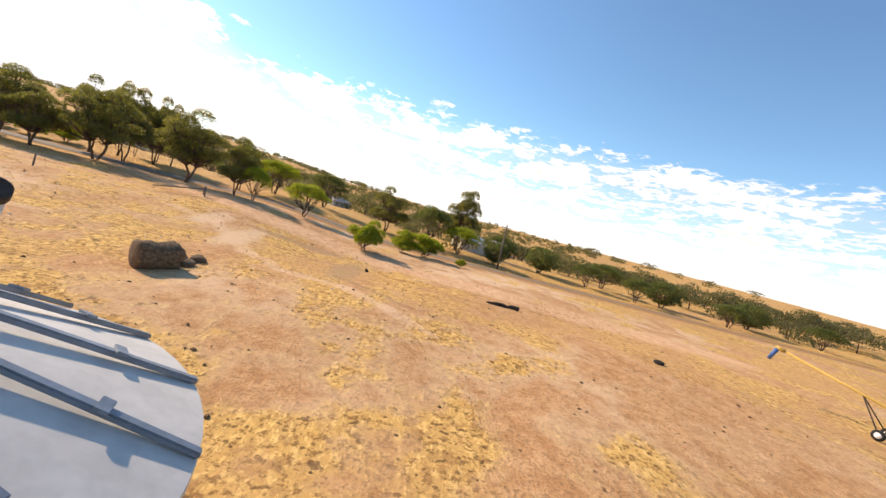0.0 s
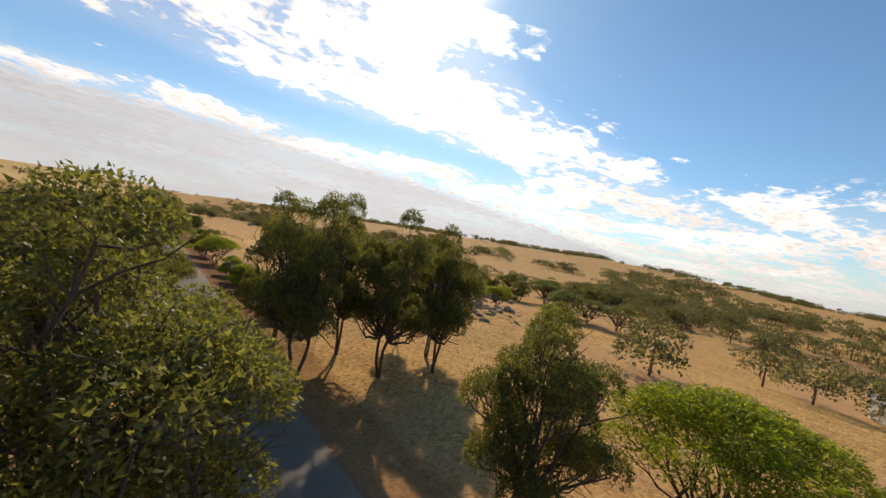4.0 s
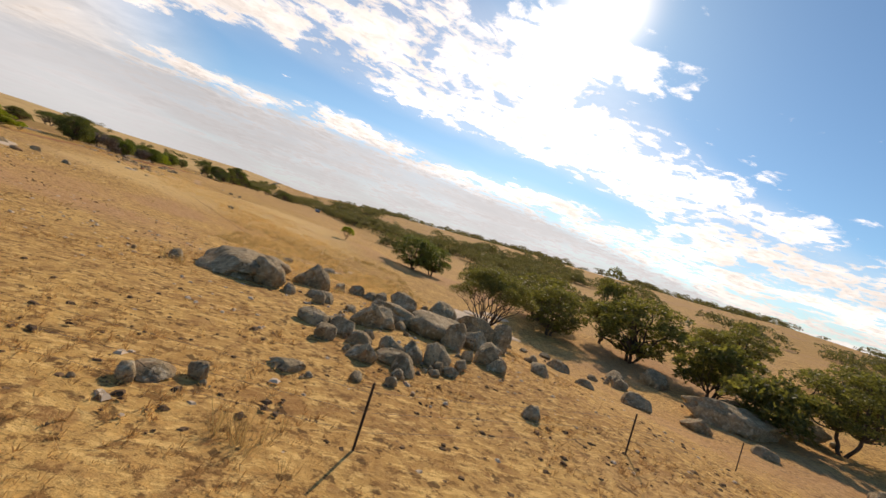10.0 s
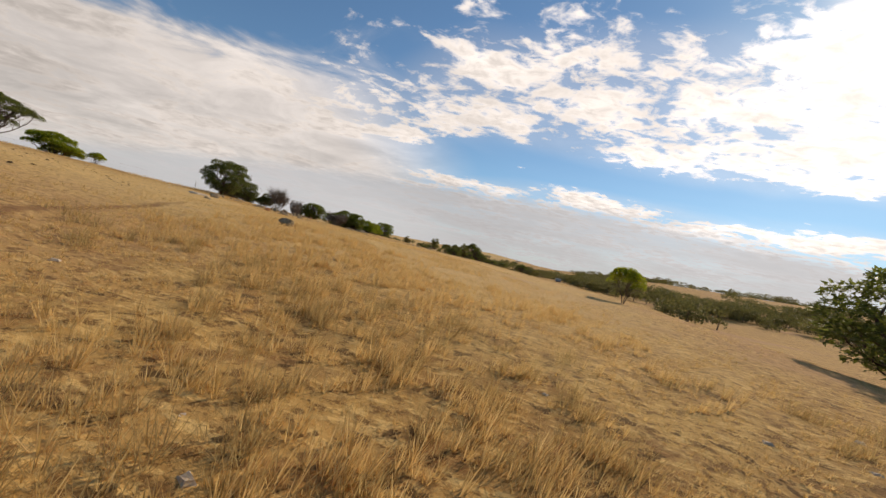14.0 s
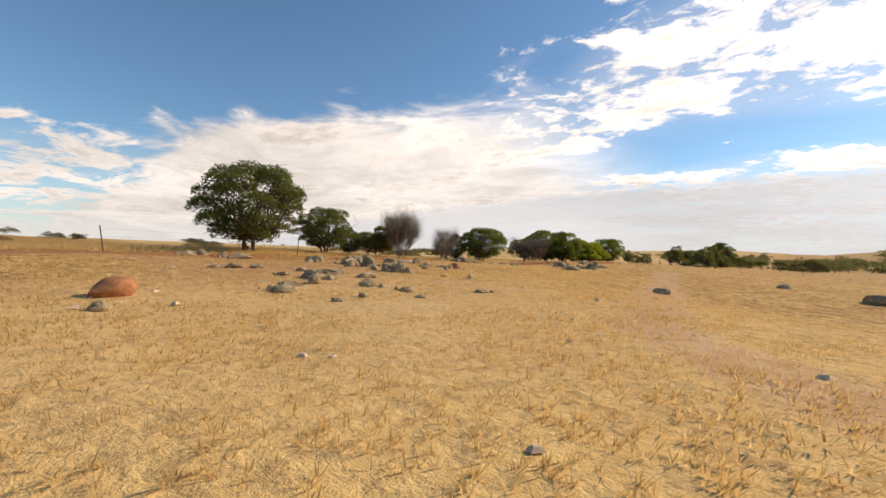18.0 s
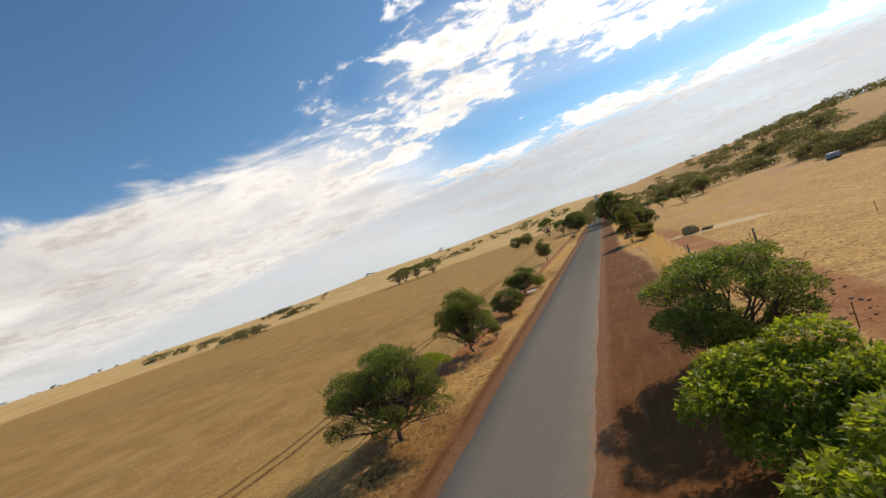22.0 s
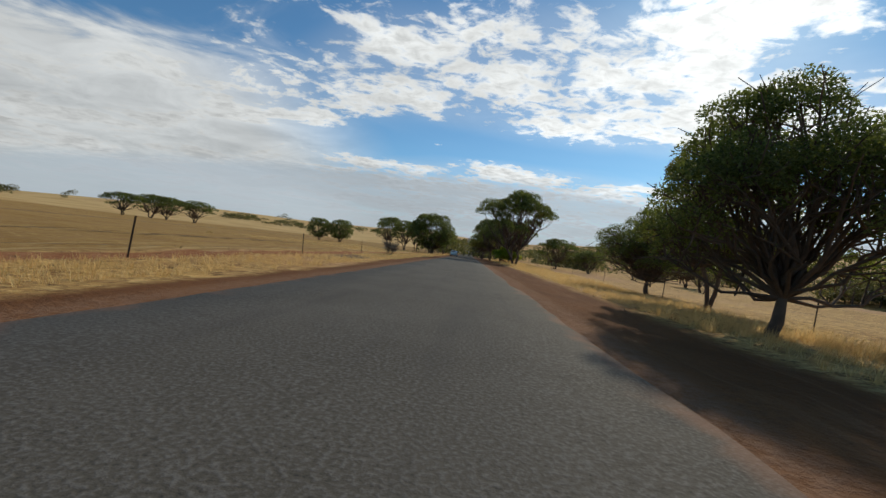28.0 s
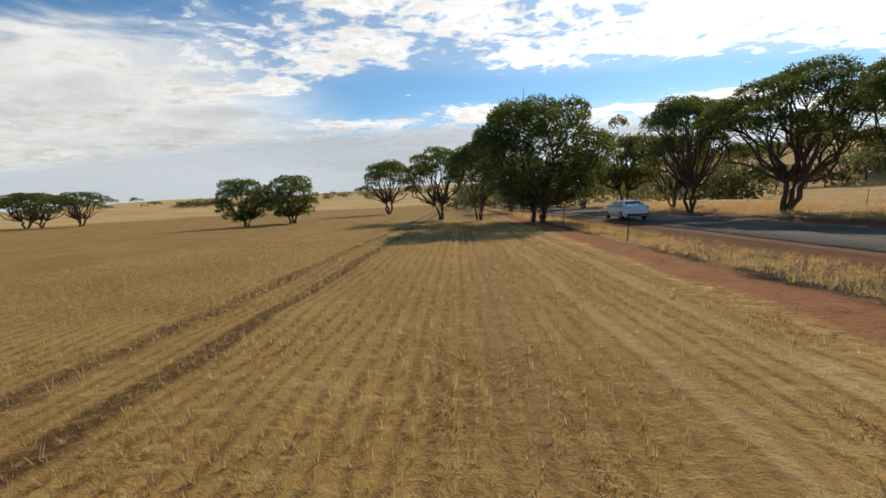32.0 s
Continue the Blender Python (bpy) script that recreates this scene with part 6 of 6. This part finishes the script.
def brush_pile(x, y):
    p = base("branch_pile", x, y, "heap of dark bent branches and pale poles on the verge", "wood pile", turn=1.35)
    rng = np.random.default_rng(4)
    for k in range(26):
        a = (rng.uniform(-1.9, 0.6), rng.normal(0, 0.5), 0.03)
        b = (a[0] + rng.uniform(0.8, 2.2), rng.normal(0, 0.5), rng.uniform(0.02, 0.35))
        m = ((a[0] + b[0]) / 2, (a[1] + b[1]) / 2 + rng.normal(0, 0.2), rng.uniform(0.25, 0.75))
        part("branch", rod("branch", [a, m, b], [0.035, 0.03, 0.014], M_CHAR if k % 3 else M_TIMBER, 5), p)
    for k in range(3):
        part("pole", rod("pole", [(-0.2, -0.1 + k * 0.16, 0.5), (1.9, -0.2 + k * 0.2, 0.12)], 0.05, M_DEADWOOD, 8), p, label="pale barkless pole")


brush_pile(8.9, 315.6)


# auger on wheels
def auger(x, y):
    g = base("grain_auger", x, y, "yellow grain auger with a blue spout on two small wheels", "auger", turn=0.0)
    part("tube", rod("tube", [(-6.2, -3.4, 0.5), (0, 0, 1.9), (5.2, 3.0, 3.2)], 0.085, M_YELLOW, 12), g)
    part("head", rod("head", [(5.0, 2.9, 3.14), (5.5, 3.18, 3.27)], 0.14, M_YELLOW, 12), g)
    part("spout", rod("spout", [(5.4, 3.1, 3.2), (5.65, 3.3, 2.3)], [0.16, 0.13], M_BLUE, 12), g, label="faded blue rubber spout")
    for s in (-1, 1):
        part("leg", rod("leg", [(0.35 * s, -0.7 * s, 0.3), (1.2, 0.7, 2.2)], 0.04, M_PICKET, 6), g)
        part("strut", rod("strut", [(0.35 * s, -0.7 * s, 0.3), (-2.6, -1.4, 1.3)], 0.035, M_PICKET, 6), g)
        w = part("wheel", lathe("wheel", [(0.1, -0.10), (0.2, -0.10), (0.3, -0.09), (0.33, -0.05), (0.33, 0.05), (0.3, 0.09), (0.2, 0.10), (0.1, 0.10)], M_RUBBER, 20), g, (0.45 * s, -0.85 * s, 0.33), (math.pi / 2, 0, 0.48))
        part("rim", lathe("rim", [(0.0, -0.11), (0.17, -0.11), (0.19, -0.06), (0.19, 0.06), (0.17, 0.11), (0.0, 0.11)], M_WHITE, 16), w)
    part("axle", rod("axle", [(-0.45, 0.85, 0.33), (0.45, -0.85, 0.33)], 0.035, M_PICKET, 6), g)


auger(-46.2, -82.4)
tyre = base("old_tyre", -41.0, -71.0, "old black tyre lying flat on the sand", "tyre")
part("tread", lathe("tread", [(0.2, 0.02), (0.3, 0.0), (0.36, 0.06), (0.36, 0.16), (0.3, 0.22), (0.2, 0.2), (0.19, 0.11), (0.2, 0.02)], M_RUBBER, 24), tyre)

board = base("white_board", -27.4, -7.4, "white sheet-metal board tilted on a low frame", "board", turn=0.6)
part("sheet", box("sheet", 1.9, 0.9, 0.03, M_WHITE, 0.008), board, (0, 0, 0.95), (0.35, 0.25, 0))
for s in (-0.7, 0.7):
    part("leg", rod("leg", [(s, 0, -0.1), (s * 0.9, 0.02, 1.0)], 0.04, M_TIMBER, 7), board)

pole = base("power_pole", 6.8, -67.4, "leaning dark timber power pole with a crossarm", "pole")
part("mast", rod("mast", [(0, 0, -0.3), (0.3, 0.1, 4), (0.7, 0.2, 8.2)], [0.17, 0.14, 0.11], M_TIMBER, 10), pole)
part("crossarm", box("crossarm", 1.9, 0.1, 0.12, M_TIMBER, 0.015), pole, (0.66, 0.2, 7.6), (0, 0, 1.4))
for s in (-0.8, 0.8):
    part("insulator", lathe("insulator", [(0.0, 0), (0.05, 0), (0.06, 0.08), (0.03, 0.1), (0.05, 0.16), (0.0, 0.2)], M_WHITE, 10), pole, (0.66 + s * 0.17, 0.2 + s * 0.985, 7.72))


def house(x, y, sx, sy, h, rise, turn, label, wall, name="farmhouse"):
    b = base(name, x, y, label, "house", "farm buildings", turn=turn)
    part("wall", box("wall", sx, sy, h, wall, 0.02), b)
    v = [(-sx / 2 - 0.5, -sy / 2 - 0.5, h), (sx / 2 + 0.5, -sy / 2 - 0.5, h), (sx / 2 + 0.5, sy / 2 + 0.5, h), (-sx / 2 - 0.5, sy / 2 + 0.5, h), (-sx / 2 + 0.4, 0, h + rise), (sx / 2 - 0.4, 0, h + rise)]
    me = bpy.data.meshes.new("roof")
    me.from_pydata(v + [(a, c, d - 0.12) for a, c, d in v[:4]], [], [(0, 1, 5, 4), (2, 3, 4, 5), (1, 2, 5), (3, 0, 4), (0, 6, 7, 1), (1, 7, 8, 2), (2, 8, 9, 3), (3, 9, 6, 0), (6, 9, 8, 7)])
    me.materials.append(M_ROOF)
    part("roof", me, b, label="pale corrugated metal roof")
    win = box("window", 1.3, 0.06, 1.1, M_GLASS, 0.01)
    for k in range(max(1, int(sx / 3.2))):
        for s in (-1, 1):
            part("window", win, b, (-sx / 2 + 1.6 + k * 3.1, s * (sy / 2 + 0.005), h * 0.4))
    part("door", box("door", 0.9, 0.06, 2.05, M_TIMBER, 0.01), b, (sx / 2 - 0.8, -sy / 2 - 0.005, 0.02))


house(44, -66, 11, 7.5, 2.7, 1.7, 0.25, "low cream farmhouse under a pale metal roof among trees", M_BRICK)
house(66, -78, 9, 7, 3.2, 1.4, -0.1, "pale steel farm shed among roadside trees", M_STEEL, "farm_shed")
house(78, -22, 8, 6, 3.0, 1.2, 0.5, "small white-roofed farm shed below the hill", M_STEEL, "farm_shed")

feeder = base("stock_feeder", 71.4, 375.0, "blue-grey steel stock feeder with a pale lid on skids", "feeder", turn=0.3)
part("hopper", box("hopper", 3.0, 1.7, 1.3, M_FEEDER, 0.05, 1.0), feeder, (0, 0, 0.45))
part("lid", box("lid", 3.2, 1.9, 0.22, M_WHITE, 0.08, 0.92), feeder, (0, 0, 1.75), label="pale curved steel lid")
for s in (-0.6, 0.6):
    part("skid", box("skid", 3.4, 0.12, 0.45, M_PICKET, 0.02), feeder, (0, s, 0))

heap = base("straw_heap", 17.4, 291, "mound of old olive-brown straw on pale sand", "straw heap")
me = rock_mesh(901, 3, M_STRAWPILE)
part("mound", me, heap, (0, 0, 0.45))
heap.scale = (1.4, 1.2, 1.0)
for k in range(4):
    q = base("straw_slab", 19.0 + k * 0.28, 290.1 - k * 0.12, "flat slab fallen off the straw heap", "straw heap", "straw slabs")
    part("slab", box("slab", 0.9, 0.25, 0.5, M_STRAWPILE, 0.06), q, (0, 0, 0), (0.5, 0, 0.7))

tin = base("roofing_sheet", -6.9, 276.1, "pale rusty sheet of roofing iron lying under a tree", "metal sheet", turn=0.5)
n = 24
gx = np.linspace(-0.75, 0.75, n)
v = np.array([(x, y, 0.12 + 0.02 * math.sin(x * 42) + y * 0.1) for x in gx for y in (-0.42, 0.42)] + [(x, y, 0.115 + 0.02 * math.sin(x * 42) + y * 0.1) for x in gx for y in (-0.42, 0.42)])
i = np.arange(n - 1) * 2
part("sheet", mesh_from("sheet", v, np.concatenate([np.stack([i, i + 2, i + 3, i + 1], -1), np.stack([i, i + 1, i + 3, i + 2], -1) + 2 * n]), M_ROOF, True), tin)
for k, (bx, by) in enumerate(((10.3, 277.4), (10.0, 280.6), (10.6, 273.2), (9.9, 284.5), (10.7, 270), (9.6, 289))):
    put_rock(bx, by, 0.32, 0.5, 1.5, SLABS[k % 3], 0.25, "pale flat stone half hidden in verge grass")


# white sedan, nose to the north
def car(x, y):
    c = base("car", x, y, "white four-door sedan on the grey country road", "car", z=0.075)
    # stations: y, half width, sill, belt, roof, half roof width
    st = [(-2.32, 0.66, 0.42, 0.80, 0.84, 0.60), (-2.26, 0.80, 0.30, 0.98, 1.02, 0.72), (-1.75, 0.87, 0.24, 1.02, 1.08, 0.70), (-1.15, 0.89, 0.22, 0.98, 1.36, 0.58), (-0.5, 0.90, 0.21, 0.96, 1.45, 0.58),
          (0.3, 0.90, 0.21, 0.95, 1.44, 0.58), (0.85, 0.90, 0.22, 0.95, 1.30, 0.60), (1.35, 0.89, 0.23, 0.93, 0.99, 0.70), (1.95, 0.85, 0.26, 0.82, 0.86, 0.68), (2.28, 0.74, 0.34, 0.68, 0.72, 0.58), (2.36, 0.55, 0.42, 0.58, 0.60, 0.45)]
    verts, k = [], 12
    for yy, w, s, b, r, rw in st:
        half = [(w * 0.86, s), (w * 0.99, s + 0.12), (w, (s + b) / 2), (w * 0.985, b - 0.03), (rw + (w - rw) * 0.12, b + (r - b) * 0.86), (rw * 0.75, r)]
        verts += [(px, yy, pz) for px, pz in half] + [(-px, yy, pz) for px, pz in half[::-1]]
    faces = []
    for i in range(len(st) - 1):
        for j in range(k):
            a, b2 = i * k + j, i * k + (j + 1) % k
            faces.append((a, a + k, b2 + k, b2))
    faces += [tuple(range(k)), tuple(range((len(st) - 1) * k, len(st) * k))[::-1]]
    me = bpy.data.meshes.new("body")
    me.from_pydata(verts, [], faces)
    me.materials.append(M_CARWHITE)
    for poly in me.polygons:
        poly.use_smooth = len(poly.vertices) == 4
    body = part("body", me, c)

    def pane(name, pts, mat, label=""):
        m = bpy.data.meshes.new(name)
        q = [Vector(p) for p in pts]
        nrm = (q[1] - q[0]).cross(q[-1] - q[0]).normalized() * 0.012
        m.from_pydata([tuple(p + nrm) for p in q] + [tuple(p - nrm) for p in q], [], [tuple(range(len(q))), tuple(range(len(q), 2 * len(q)))[::-1]] + [(i, (i + 1) % len(q), len(q) + (i + 1) % len(q), len(q) + i)[::-1] for i in range(len(q))])
        m.materials.append(mat)
        return part(name, m, c, label=label)

    pane("rear_window", [(-0.60, -1.72, 1.075), (0.60, -1.72, 1.075), (0.50, -1.20, 1.355), (-0.50, -1.20, 1.355)], M_GLASS)
    pane("windscreen", [(0.62, 1.30, 1.02), (-0.62, 1.30, 1.02), (-0.52, 0.86, 1.315), (0.52, 0.86, 1.315)], M_GLASS)
    for s in (-1, 1):
        pane("side_window", [(s * 0.885, -1.2, 1.0), (s * 0.885, -0.15, 0.985), (s * 0.665, -0.2, 1.38), (s * 0.67, -1.05, 1.33)], M_GLASS)
        pane("side_window", [(s * 0.885, -0.08, 0.985), (s * 0.885, 0.95, 0.97), (s * 0.68, 0.62, 1.30), (s * 0.665, -0.1, 1.38)], M_GLASS)
        part("tail_lamp", box("tail_lamp", 0.30, 0.10, 0.16, M_TAIL, 0.03), c, (s * 0.62, -2.25, 0.78), label="red tail lamp")
        part("headlamp", box("headlamp", 0.30, 0.12, 0.14, M_WHITE, 0.03), c, (s * 0.58, 2.22, 0.60))
        part("mirror", box("mirror", 0.20, 0.10, 0.13, M_CARWHITE, 0.03), c, (s * 0.98, 0.85, 0.96))
        for wy in (-1.38, 1.40):
            w = part("wheel", lathe("wheel", [(0.2, -0.105), (0.29, -0.11), (0.33, -0.07), (0.33, 0.07), (0.29, 0.11), (0.2, 0.105)], M_RUBBER, 24), c, (s * 0.80, wy, 0.33), (0, math.pi / 2, 0))
            part("rim", lathe("rim", [(0.0, -0.09), (0.19, -0.10), (0.21, -0.04), (0.21, 0.04), (0.19, 0.10), (0.0, 0.09)], M_RIM, 18), w)
    part("bumper", box("bumper", 1.5, 0.14, 0.16, M_TRIM, 0.04), c, (0, -2.27, 0.34), label="black lower bumper")
    part("number_plate", box("number_plate", 0.37, 0.02, 0.13, M_WHITE, 0.005), c, (0, -2.345, 0.62))


car(-2.4, 437.0)
put_tree("bare", -7.2, 379, 1.7, 1.9, 1)
